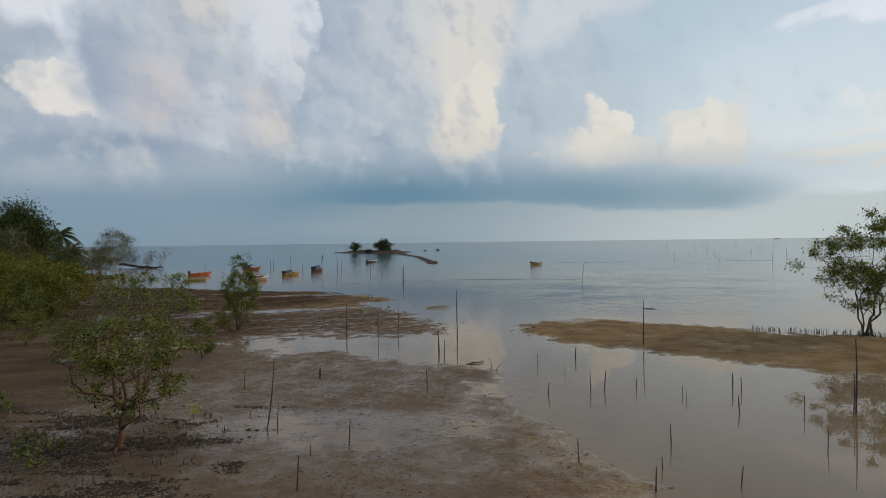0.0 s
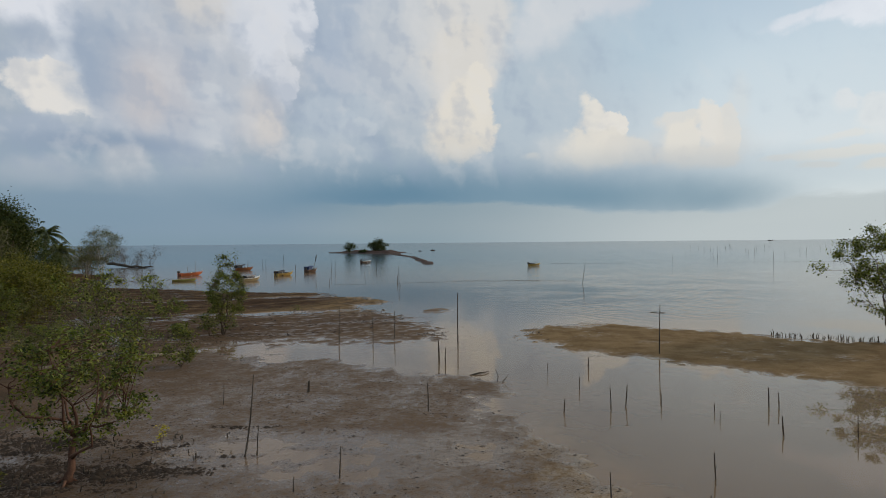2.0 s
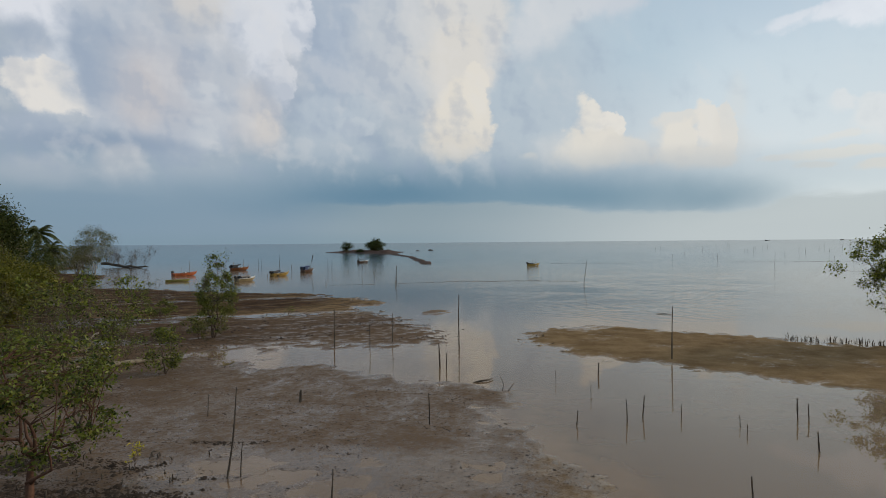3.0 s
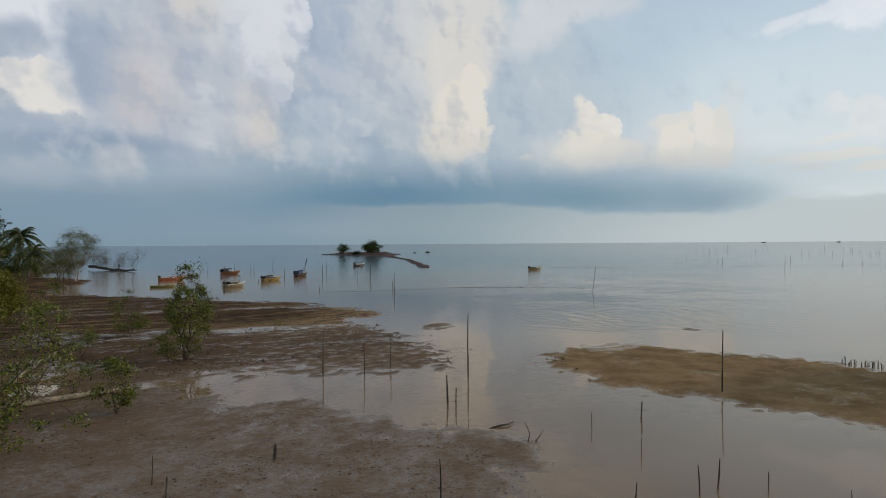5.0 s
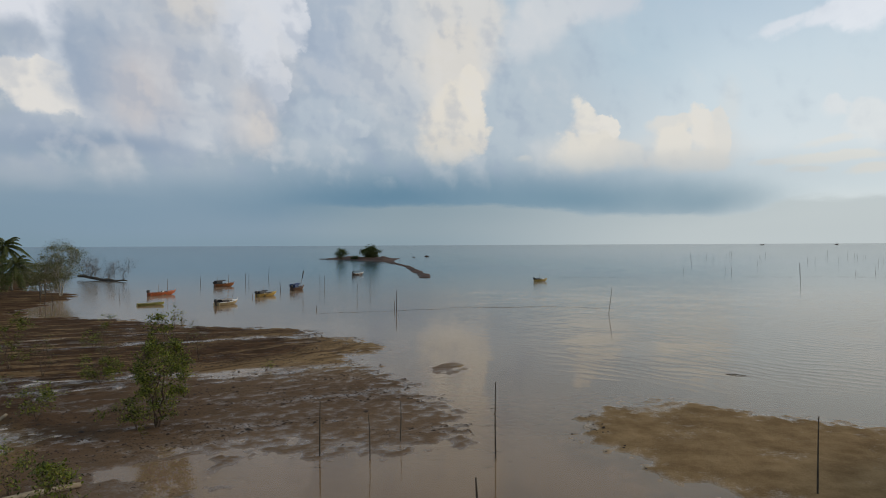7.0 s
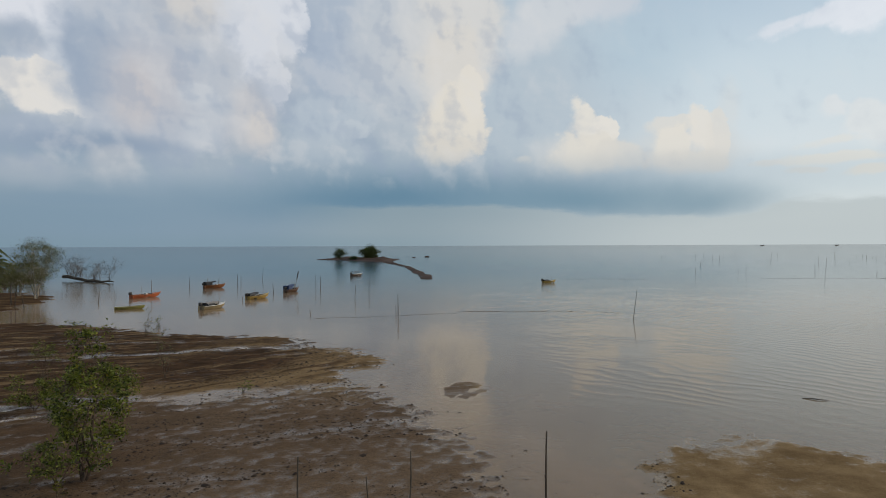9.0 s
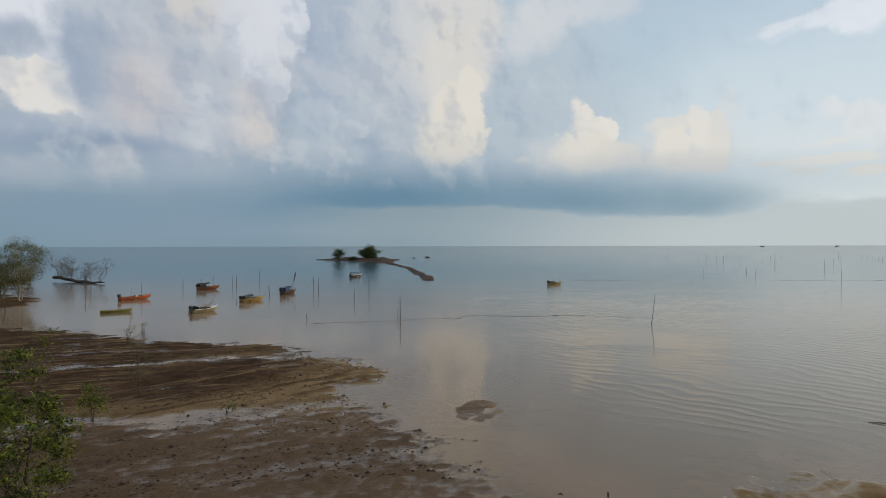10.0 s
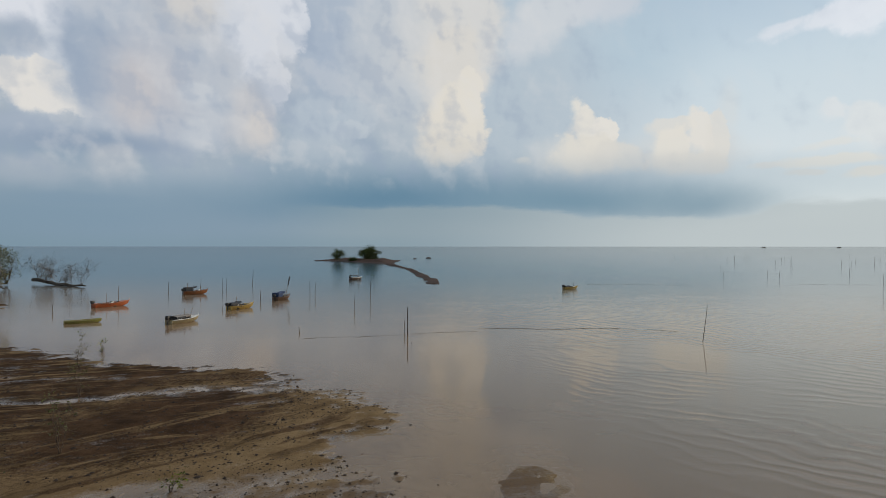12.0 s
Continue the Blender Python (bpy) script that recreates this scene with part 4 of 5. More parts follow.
grow("shore_tree", "airy pale grey-green tree with slender pale stems", (-73.5, 128.0), 6.5, 8.0, 56, BARK_PALE, LEAF_GREY, 4, 5, 170, 40, 0.22, 0.5, 0.1, 0.10,
     fork=0.35, bare=0.2, group="shore woods")
WOODS = [
    # x, y, height, width, leaf shade
    (-34.5, 53.0, 4.6, 5.0, 0), (-37.5, 48.0, 5.0, 5.5, 0), (-38.0, 62.0, 4.2, 5.0, 0),
    (-41.0, 56.0, 4.6, 6.0, 0), (-46.0, 64.0, 5.6, 6.5, 0), (-53.0, 60.0, 7.0, 7.0, 2), (-52.0, 78.0, 4.8, 6.0, 0), (-60.0, 74.0, 8.0, 8.0, 2),
    (-66.0, 88.0, 8.4, 8.0, 2), (-74.0, 114.0, 7.1, 7.0, 2), (-80.0, 110.0, 9.2, 9.0, 2),
    (-68.0, 70.0, 9.6, 9.0, 2), (-92.0, 151.0, 3.7, 8.0, 1),
]
for k, (x, y, high, wide, kind) in enumerate(WOODS):
    grow("shore_bush", ("bushy yellow-green thicket at the edge of the shore woods", "sparse grey-green thicket with bare twigs on the point",
                        "dense dark green tree in the shore woods")[kind], (x, y), high, wide, 70 + k, BARK, (LEAF_YELLOW, LEAF_GREY, LEAF_DARK)[kind], 3, 5,
         130, (110, 50, 100)[kind], 0.24, 0.55, 0.03, 0.09, fork=0.3, bare=(0.0, 0.45, 0.0)[kind], category="bush", group="shore woods")
grow("shore_tree", "half-bare dark tree with twisted twigs on the point", (-99.5, 173.5), 7.0, 9.0, 57, DEAD, LEAF_GREY, 3, 6, 150, 14, 0.24, 0.6, 0.1, 0.14,
     fork=0.3, bare=0.6, group="shore woods", base=0.3)
palm((-91.0, 141.0), 8.7, 1.0, 91, 34, 5.6)
palm((-86.0, 137.5), 5.0, 0.8, 92, 30, 5.0)

# shrubs on the islet
grow("islet_bush", "round dense wind-shaped bush on the far islet", (-42.0, 374.0), 7.6, 11.0, 95, BARK, LEAF_DARK, 3, 6, 130, 90, 0.45, 0.75, 0.0, 0.15, fork=0.3,
     category="bush", group="islet bushes", base=0.6)
grow("islet_bush", "small round bush on the far islet", (-60.0, 378.0), 6.4, 6.2, 96, BARK, LEAF_DARK, 2, 5, 50, 50, 0.5, 0.75, 0.08, 0.12, fork=0.3,
     category="bush", group="islet bushes", base=0.5)
grow("islet_bush", "low bare scrub on the far islet", (-50.5, 372.0), 1.3, 5.0, 97, BARK, LEAF_DARK, 3, 4, 40, 30, 0.5, 0.6, 0.02, 0.08, fork=0.3,
     category="bush", group="islet bushes", base=0.5)

# ---- islet with its spit ----
ISLET = [(-78, 398), (-66, 384), (-50, 362), (-38, 344), (-32, 332), (-24, 300), (-16.6, 268), (-11.5, 226), (-9.0, 204), (-6.4, 184), (-5.4, 177.5), (-3.2, 177.5),
         (-2.8, 183), (-5.0, 204), (-8.6, 232), (-14.0, 270), (-21.5, 310), (-27, 345), (-26, 398), (-40, 402), (-60, 404)]


def islet_level(x, y):
    edge = fractal(x * 0.5, y * 0.12, 4)
    d = inside(x, y, ISLET) + 0.9 * edge
    return -0.25 + 0.55 * step(d, -0.8, 1.5) + 1.1 * step(d, 2.5, 9.0) * (1 + 0.5 * edge) + 0.08 * fractal(x * 0.9, y * 0.5, 4) * step(d, -0.5, 1)


ROCK = plain("dark_reddish_rock", (0.024, 0.013, 0.009), (0.085, 0.047, 0.032), 0.85, 0.6, bump=0.08)
tagged(sheet("islet", spread([(-84, 2, 0.7)]), spread([(172, 412, 1.2)]), islet_level, ROCK), "low dark rocky islet with a long curving spit", "islet", kind="structure")


def rock(at, size, seed):
    bm = bmesh.new()
    bmesh.ops.create_icosphere(bm, subdivisions=3, radius=1)
    for v in bm.verts:
        v.co *= 1 + 0.35 * noise.noise(v.co * 1.7 + Vector((seed, 0, 0)))
        v.co = Vector((v.co.x * size[0], v.co.y * size[1], v.co.z * size[2]))
    me = bpy.data.meshes.new("sea_rock")
    bm.to_mesh(me)
    bm.free()
    me.materials.append(ROCK)
    ob = new("sea_rock", me)
    ob.location = at
    return tagged(ob, "low dark rock awash in the open sea", "rock", "rocks off the islet")


rock((-11.5, 462, 0.1), (1.8, 1.3, 0.6), 1)
rock((-20.0, 440, 0.0), (1.3, 1.0, 0.4), 2)

# ---- stakes ----


def stake(x, y, high, thick=0.028, lean=(0.0, 0.0), crook=0.03, seed=0, label="thin weathered wooden stake standing in shallow water", group="stakes in the shallows"):
    """An upright stick, a little crooked, driven into the bed."""
    r = np.random.default_rng(1000 + seed)
    shape = Shape()
    s = np.linspace(0, 1, 7)
    line = np.stack([lean[0] * s + crook * high * np.sin(s * 3 + r.uniform(0, 6)) * s, lean[1] * s + crook * high * np.cos(s * 4 + seed) * s, -0.45 + (high + 0.45) * s], -1)
    shape.tube(line, thick * np.linspace(1.15, 0.62, 7) * r.uniform(0.9, 1.1, 7), 7)
    if seed % 3 == 0 and high > 0.7:  # stub of a side twig
        p = line[4]
        shape.tube([p, p + np.array([0.06, 0.02, 0.10]) * (1 if seed % 2 else -1) * np.array([1, 1, abs(1)])], [thick * 0.5, thick * 0.25], 5)
    ob = new("stake", shape.mesh("stake", STAKE))
    ob.location = (x, y, min(float(level(x, y)), 0.0) if y < 130 else -0.2)
    return tagged(ob, label, "stake", group)


STAKES = [
    # x, y, height, thickness, lean x
    (2.15, 39.9, 3.3, 0.036, 0.02), (13.2, 35.9, 2.8, 0.034, 0.04), (-5.25, 40.1, 2.35, 0.034, 0.06), (-3.1, 39.8, 1.9, 0.026, 0.0), (-2.0, 42.1, 1.85, 0.03, 0.03),
    (1.1, 34.6, 1.35, 0.045, -0.05), (1.4, 33.8, 0.95, 0.03, 0.06), (0.85, 24.7, 1.1, 0.024, 0.0), (7.7, 25.0, 0.95, 0.022, 0.02), (8.3, 25.4, 0.95, 0.026, 0.16),
    (5.8, 24.5, 0.62, 0.024, 0.12), (6.3, 31.0, 0.7, 0.018, 0.0), (7.2, 28.2, 0.65, 0.018, 0.02), (8.45, 32.2, 0.8, 0.04, 0.03), (9.7, 25.3, 0.65, 0.02, 0.03),
    (8.7, 18.1, 0.85, 0.024, 0.0), (7.8, 16.2, 0.4, 0.018, 0.0), (7.1, 14.6, 0.65, 0.024, 0.0), (9.4, 15.0, 0.65, 0.022, 0.06), (11.3, 24.3, 0.55, 0.018, 0.0),
]
STAKES += [
    (11.1, 23.4, 0.5, 0.016, 0.02), (13.65, 25.1, 0.9, 0.03, 0.05), (13.95, 24.9, 0.75, 0.026, -0.02), (12.5, 21.8, 0.75, 0.03, -0.06), (14.6, 21.4, 0.85, 0.018, 0.0),
    (13.1, 17.5, 0.85, 0.018, 0.0), (16.4, 21.4, 2.9, 0.034, 0.05), (16.2, 21.3, 1.7, 0.03, 0.12), (5.6, 16.6, 0.75, 0.022, -0.08), (-7.2, 25.8, 0.85, 0.02, 0.0),
    (-4.5, 20.0, 2.45, 0.026, 0.45), (-4.1, 20.1, 0.9, 0.02, 0.05), (-1.3, 18.3, 0.85, 0.026, 0.02), (-2.0, 14.7, 0.95, 0.03, 0.0), (-2.3, 17.3, 0.4, 0.02, 0.0),
    (-4.35, 27.8, 0.5, 0.07, 0.06), (-17.2, 98.6, 1.3, 0.05, -0.1), (-6.25, 96.8, 3.4, 0.05, 0.05), (-6.6, 98.6, 1.9, 0.045, 0.0), (20.9, 92.5, 4.0, 0.032, 0.5),
]
STAKES += [
    (-14.8, 120.3, 3.2, 0.04, 0.1), (-14.6, 138.0, 3.2, 0.045, 0.0), (-25.7, 143.5, 2.9, 0.045, 0.0), (-24.9, 143.8, 2.6, 0.045, 0.1), (-54.0, 117.2, 2.0, 0.05, 0.2),
    (-54.0, 152.0, 2.2, 0.05, 0.0), (-45.6, 157.0, 2.6, 0.045, 0.0), (-44.8, 157.0, 2.5, 0.045, 0.0), (-46.2, 178.0, 3.4, 0.05, 0.2), (-31.6, 134.5, 1.9, 0.06, -0.1),
    (-43.6, 106.3, 1.1, 0.05, 0.0), (-33.0, 104.2, 1.6, 0.07, 0.0), (-32.4, 119.4, 1.5, 0.06, 0.0), (78.0, 149.0, 3.8, 0.035, 0.1), (-5.6, 92.0, 0.7, 0.04, 0.0),
]
for k, (x, y, high, thick, lean) in enumerate(STAKES):
    stake(x, y, high, thick, (lean, 0.02), 0.012 if thick > 0.03 else 0.03, k,
          "tall thin wooden pole standing in the water" if high > 1.6 else "short crooked wooden stake standing in shallow water")
far_r = np.random.default_rng(5)
for k in range(36):
    d = far_r.uniform(190, 520)
    a = radians(far_r.uniform(20, 38))
    stake(d * math.sin(a) - 2, 30 + d * math.cos(a), far_r.uniform(1.2, 2.7) * (0.8 + d / 900), 0.03 + d / 12000, (far_r.uniform(-0.3, 0.3), 0), 0.01, 100 + k,
          "far fishing stake standing in the open sea", "far fishing stakes")
for k, (x, y) in enumerate(((-60.6, 108.2), (-59.6, 108.8), (-62.5, 110.0), (-64.6, 113.4))):
    stake(x, y, (2.6, 1.9, 3.4, 3.0)[k], 0.07, (0.25 * (-1) ** k, 0), 0.04, 200 + k, "pale bare dead stem standing at the water's edge", "dead stems on the shore")

# ---- driftwood ----


def log(name, label, line, radii, mat, twigs=0, seed=0, high=1.0, twig_mat=None):
    r = np.random.default_rng(seed)
    shape = Shape().tube(line, radii, 9)
    ob = new(name, shape.mesh(name, mat))
    tagged(ob, label, "driftwood")
    for _ in range(twigs):
        k = r.integers(1, len(line) - 1)
        p = np.array(line[k], float)
        goal = p + np.array([r.uniform(-0.5, 0.6), r.uniform(-0.4, 0.4), r.uniform(0.5, 1.0)]) * high
        path = bend(p, goal, 0.05, r, 5, 0.06)
        branch = Shape().tube(path, np.linspace(radii[k] * 0.17, 0.012, 6), 5)
        for q in path[2:]:
            for _ in range(5):
                tip = q + r.normal(size=3) * 0.22 * high
                branch.tube(bend(q, tip, 0.0, r, 2, 0.05), [0.018, 0.013, 0.008], 4, False)
        part("branch", branch, twig_mat or mat, ob)
    return ob


log("fallen_log", "long pale fallen log lying on wet mud", [(-19.5, 31.8, 0.14), (-17.6, 33.2, 0.16), (-16.0, 34.6, 0.17), (-14.6, 36.0, 0.15), (-13.4, 36.9, 0.14)],
    [0.13, 0.15, 0.14, 0.12, 0.09], DRIFT)
log("fallen_log", "long pale fallen log lying on wet mud", [(-19.0, 36.4, 0.12), (-20.3, 39.2, 0.14), (-21.6, 42.6, 0.15), (-22.9, 46.4, 0.13)], [0.11, 0.13, 0.12, 0.08], DRIFT)
log("fallen_branch", "forked dark branch lying in the shallows", [(2.6, 31.0, 0.0), (2.95, 31.15, 0.05), (3.3, 31.3, 0.06), (3.55, 31.7, 0.05)], [0.025, 0.04, 0.035, 0.02], DEAD)
log("fallen_branch", "thin bent twig stuck in the mud", [(3.75, 29.4, -0.1), (3.85, 29.6, 0.25), (3.7, 29.7, 0.6)], [0.02, 0.018, 0.01], DEAD)
log("fallen_branch", "thin bent twig stuck in the mud", [(3.9, 29.4, -0.1), (4.15, 29.5, 0.15), (4.3, 29.6, 0.35)], [0.02, 0.018, 0.01], DEAD)
log("fallen_branch", "dark waterlogged branch adrift in the shallows", [(19.2, 56.2, 0.0), (19.7, 55.9, 0.05), (20.3, 55.5, 0.03)], [0.015, 0.03, 0.012], DEAD)
log("dead_tree", "fallen dead tree with bare upright branches at the water's edge",
    [(-97, 179, 0.9), (-94.6, 177.3, 1.0), (-92, 175.6, 0.6), (-89.5, 174.0, 0.5), (-87, 172, 0.2), (-84.6, 170.6, 0.4), (-82, 168.9, 0.15), (-79, 167.2, 0.4), (-77.6, 166.3, 0.3)], [0.42, 0.44, 0.34, 0.40, 0.30, 0.36, 0.24, 0.2, 0.08], DEAD, 34, 3, 5.2, GREY_TWIG)
log("dead_tree", "fallen dead tree with bare upright branches at the water's edge",
    [(-99, 168, 1.6), (-95.5, 164, 1.2), (-92, 160.5, 0.8), (-88.5, 157.5, 0.3)], [0.3, 0.26, 0.2, 0.1], DEAD, 16, 4, 3.6, GREY_TWIG)

# ---- boats ----


def paint(name, colour, rough=0.45):
    colour = tuple(c * 0.7 for c in colour)
    dark = tuple(c * 0.55 for c in colour)
    return plain(name, dark, colour, rough, 3.0, bump=0.004, stain=(0.09, 0.065, 0.045))


ORANGE, YELLOW, OLIVE = paint("orange_paint", (0.66, 0.17, 0.060)), paint("yellow_paint", (0.60, 0.40, 0.10)), paint("olive_paint", (0.36, 0.34, 0.09))
CREAM, AMBER, BROWN = paint("cream_paint", (0.52, 0.42, 0.24)), paint("amber_paint", (0.36, 0.13, 0.045)), paint("brown_paint", (0.19, 0.10, 0.06))
WOOD_IN = plain("boat_boards", (0.07, 0.05, 0.035), (0.24, 0.17, 0.11), 0.8, 4, bump=0.01, stretch=(0.4, 3, 3))
BLACK_CLOTH = plain("black_tarpaulin", (0.012, 0.012, 0.013), (0.05, 0.05, 0.055), 0.6, 5, bump=0.02)
BLUE_CLOTH = plain("blue_tarpaulin", (0.010, 0.018, 0.050), (0.035, 0.065, 0.16), 0.55, 5, bump=0.02)
PALE_ROOF = plain("pale_roof_board", (0.16, 0.13, 0.11), (0.36, 0.31, 0.27), 0.6, 4, bump=0.006)
IRON = plain("engine_casing", (0.012, 0.012, 0.012), (0.06, 0.055, 0.05), 0.4, 8, 0.3, bump=0.004)
WHITE = plain("white_paint", (0.45, 0.44, 0.42), (0.72, 0.70, 0.66), 0.55, 5, bump=0.004)


def hull_line(s, long, beam, deep):
    """Half breadth, keel and sheer height at a share s of the length from the stern."""
    b = beam / 2 * (0.80 + 0.20 * math.sin(min(s / 0.45, 1) * math.pi / 2))
    if s > 0.45:
        b *= max(1 - ((s - 0.45) / 0.55) ** 3.2, 0.05)
    keel = -0.16 + 0.55 * deep * max(0, (s - 0.68) / 0.32) ** 2.2
    sheer = deep * 0.55 + deep * 0.28 * s**2.2 + deep * 0.08 * (1 - s) ** 3
    return b, keel, sheer


def boat(x, y, heading, long, beam, deep, name_label, hull_paint, trim_paint, cover=None, cover_cloth=None, motor=True, mast=0.0, mast_lean=0.0, deck=True, thwarts=3,
         cover_from=0.05, cover_to=0.45, cover_high=0.75, cargo=6, poles=1, droop=0.0, furled=False):
    r = np.random.default_rng(int(abs(x * 7 + y)))
    ob = thing("fishing_boat", pose(x, y, 0.0, 0, 0, heading), name_label, "boat", "moored boats")
    stations = [k / 15 for k in range(16)]
    outer, inner, rails = [], [], ([], [])
    for s in stations:
        b, keel, sheer = hull_line(s, long, beam, deep)
        px = (s - 0.5) * long + 0.10 * long * max(0, s - 0.85) * 2
        ring, hollow = [], []
        for k in range(-6, 7):
            u = abs(k) / 6
            yy = b * u**0.62 * (1 if k > 0 else -1)
            rake = 0.10 * long * max(0, s - 0.7) * u
            ring.append((px + rake, yy, keel + (sheer - keel) * u**1.35))
            hollow.append((px + rake * 0.9 - 0.05 * s, yy * max(0.0, 1 - 0.05 / max(b, 0.06)), max(keel + 0.12, 0.02) + (sheer - max(keel + 0.12, 0.02)) * u**1.35))
        outer.append(ring)
        inner.append(hollow)
        rails[0].append(ring[0])
        rails[1].append(ring[-1])
    skin = Shape().grid([row[::-1] for row in outer])
    skin.add(outer[0], [tuple(range(13))])
    part("hull", skin, hull_paint, ob)
    lining = Shape().grid(inner)
    lining.add(inner[0], [tuple(range(13))[::-1]])
    part("lining", lining, WOOD_IN, ob, "worn bare boards inside the hull")
    for rail in rails:
        part("gunwale", Shape().tube([(p[0], p[1], p[2] + 0.01) for p in rail], [0.045] * 16, 6), trim_paint, ob)
    b, keel, sheer = hull_line(0, long, beam, deep)
    part("transom", Shape().box((-long / 2 - 0.05, -b * 0.98, 0.0), (-long / 2 + 0.02, b * 0.98, sheer + 0.03), 0.015), hull_paint, ob)
    for k in range(thwarts):
        s = 0.22 + 0.5 * k / max(thwarts - 1, 1)
        b, keel, sheer = hull_line(s, long, beam, deep)
        px = (s - 0.5) * long
        part("thwart", Shape().box((px - 0.11, -b * 0.93, sheer - 0.16), (px + 0.11, b * 0.93, sheer - 0.12), 0.01), WOOD_IN, ob)
    if deck:
        rows = []
        for s in (0.74, 0.80, 0.86, 0.92, 0.97, 1.0):
            b, keel, sheer = hull_line(s, long, beam, deep)
            px = (s - 0.5) * long + 0.10 * long * max(0, s - 0.85) * 2 + 0.1 * long * max(0, s - 0.7)
            rows.append([(px, -b * 0.97, sheer - 0.02), (px, 0, sheer + 0.03), (px, b * 0.97, sheer - 0.02)])
        rows = [[(p[0], p[1], p[2] - 0.06) for p in rows[0]]] + rows
        part("foredeck", Shape().grid(rows), trim_paint, ob)
        part("stem_post", Shape().tube([(long * 0.5 + 0.06 * long, 0, deep * 0.7), (long * 0.5 + 0.075 * long, 0, deep * 1.15)], [0.05, 0.04], 6), trim_paint, ob)
    if cover:
        lo, hi = (cover_from - 0.5) * long, (cover_to - 0.5) * long
        b0 = beam / 2 * 0.82
        base = deep * 0.62
        for px in (lo + 0.06, hi - 0.06):
            for side in (-1, 1):
                part("roof_post", Shape().tube([(px, side * b0, base - 0.1), (px, side * b0 * 0.97, base + cover_high)], [0.028, 0.024], 6), WOOD_IN, ob)
        rows = []
        for i in range(9):
            px = lo - 0.12 + (hi - lo + 0.24) * i / 8
            sag = 0.05 * math.cos(i * 1.7) - droop * (1 - i / 8)
            rows.append([(px, b0 * 1.12 * math.cos(t), base + cover_high - 0.02 + 0.16 * math.sin(t) + sag) for t in np.linspace(0, math.pi, 9)])
        roof = Shape().grid(rows)
        roof.grid([[(p[0], p[1] * 0.97, p[2] - 0.03) for p in row[::-1]] for row in rows])
        part("roof", roof, cover, ob)
        if cover_cloth:
            rows = []
            for i in range(9):
                px = lo + (hi - lo) * 0.62 * i / 8
                drop = 0.10 + 0.06 * math.sin(i * 2.1)
                rows.append([(px, -b0 * 1.13, base + drop), (px, -b0 * 1.17, base + cover_high * 0.55), (px, -b0 * 1.12, base + cover_high)])
            part("side_sheet", Shape().grid(rows), cover_cloth, ob)
            rows = [[(px, -y0, z0) for px, y0, z0 in row] for row in rows]
            part("side_sheet", Shape().grid([row[::-1] for row in rows]), cover_cloth, ob)
            back = [[(lo - 0.02, yy, base + 0.05), (lo - 0.06, yy, base + cover_high)] for yy in np.linspace(-b0, b0, 6)]
            part("back_sheet", Shape().grid(back), cover_cloth, ob)
    if motor:
        mx = -long / 2 - 0.16
        top = deep * 0.62 + 0.30
        engine = part("outboard_motor", Shape().box((mx - 0.26, -0.20, top - 0.22), (mx + 0.22, 0.20, top + 0.24), 0.08), IRON, ob, "black outboard motor on the transom")
        part("shaft", Shape().tube([(mx - 0.06, 0, top), (mx - 0.10, 0, -0.35)], [0.06, 0.05], 8), IRON, engine)
        part("tiller", Shape().tube([(mx + 0.10, 0.05, top + 0.02), (mx + 0.62, 0.12, top + 0.12)], [0.025, 0.02], 6), IRON, engine)
    for k in range(cargo):  # gear lying in the boat
        s = r.uniform(0.12, 0.72)
        b, keel, sheer = hull_line(s, long, beam, deep)
        px, py, w, h = (s - 0.5) * long, r.uniform(-0.55, 0.55) * b, r.uniform(0.14, 0.30), r.uniform(0.12, 0.34)
        if k % 2:
            part("crate", Shape().box((px - w, py - w * 0.7, 0.05), (px + w, py + w * 0.7, sheer - 0.12 + h), 0.02), (WHITE, IRON, WOOD_IN)[k % 3], ob)
        else:
            rows = [[(px + w * 1.5 * c * math.cos(t), py + w * c * math.sin(t), sheer - 0.15 + h * math.sqrt(max(0, 1 - c * c)) * r.uniform(0.8, 1.1)) for t in [i * 0.6981 for i in range(9)]]
                    for c in (1.0, 0.85, 0.6, 0.3, 0.02)]
            part("net_heap", Shape().grid(rows, True), (BLACK_CLOTH, DEAD)[k % 4 // 2], ob)
    for k in range(poles):
        px, py = r.uniform(-0.42, 0.3) * long, r.uniform(-0.3, 0.3) * beam
        part("pole", Shape().tube([(px, py, 0.1), (px + r.uniform(-0.2, 0.2), py, deep * 0.7 + r.uniform(0.6, 1.5))], [0.03, 0.02], 5), WOOD_IN, ob)
    if mast:
        px = long * 0.24
        part("mast", Shape().tube([(px, 0, deep * 0.3), (px + mast_lean * 0.5, 0.02, deep * 0.7 + mast * 0.5), (px + mast_lean, 0, deep * 0.7 + mast)], [0.04, 0.033, 0.02], 6), WOOD_IN, ob)
        if furled:  # dark cloth rolled round the top of the mast
            line = [(px + mast_lean * s, 0.02 * math.sin(9 * s), deep * 0.7 + mast * s) for s in (0.5, 0.6, 0.7, 0.8, 0.9, 0.99)]
            part("furled_cloth", Shape().tube(line, [0.05, 0.11, 0.09, 0.13, 0.10, 0.03], 7), BLACK_CLOTH, ob, "dark cloth furled round the mast")
    return ob


def aim(stern, bow):
    return math.degrees(math.atan2(bow[1] - stern[1], bow[0] - stern[0]))


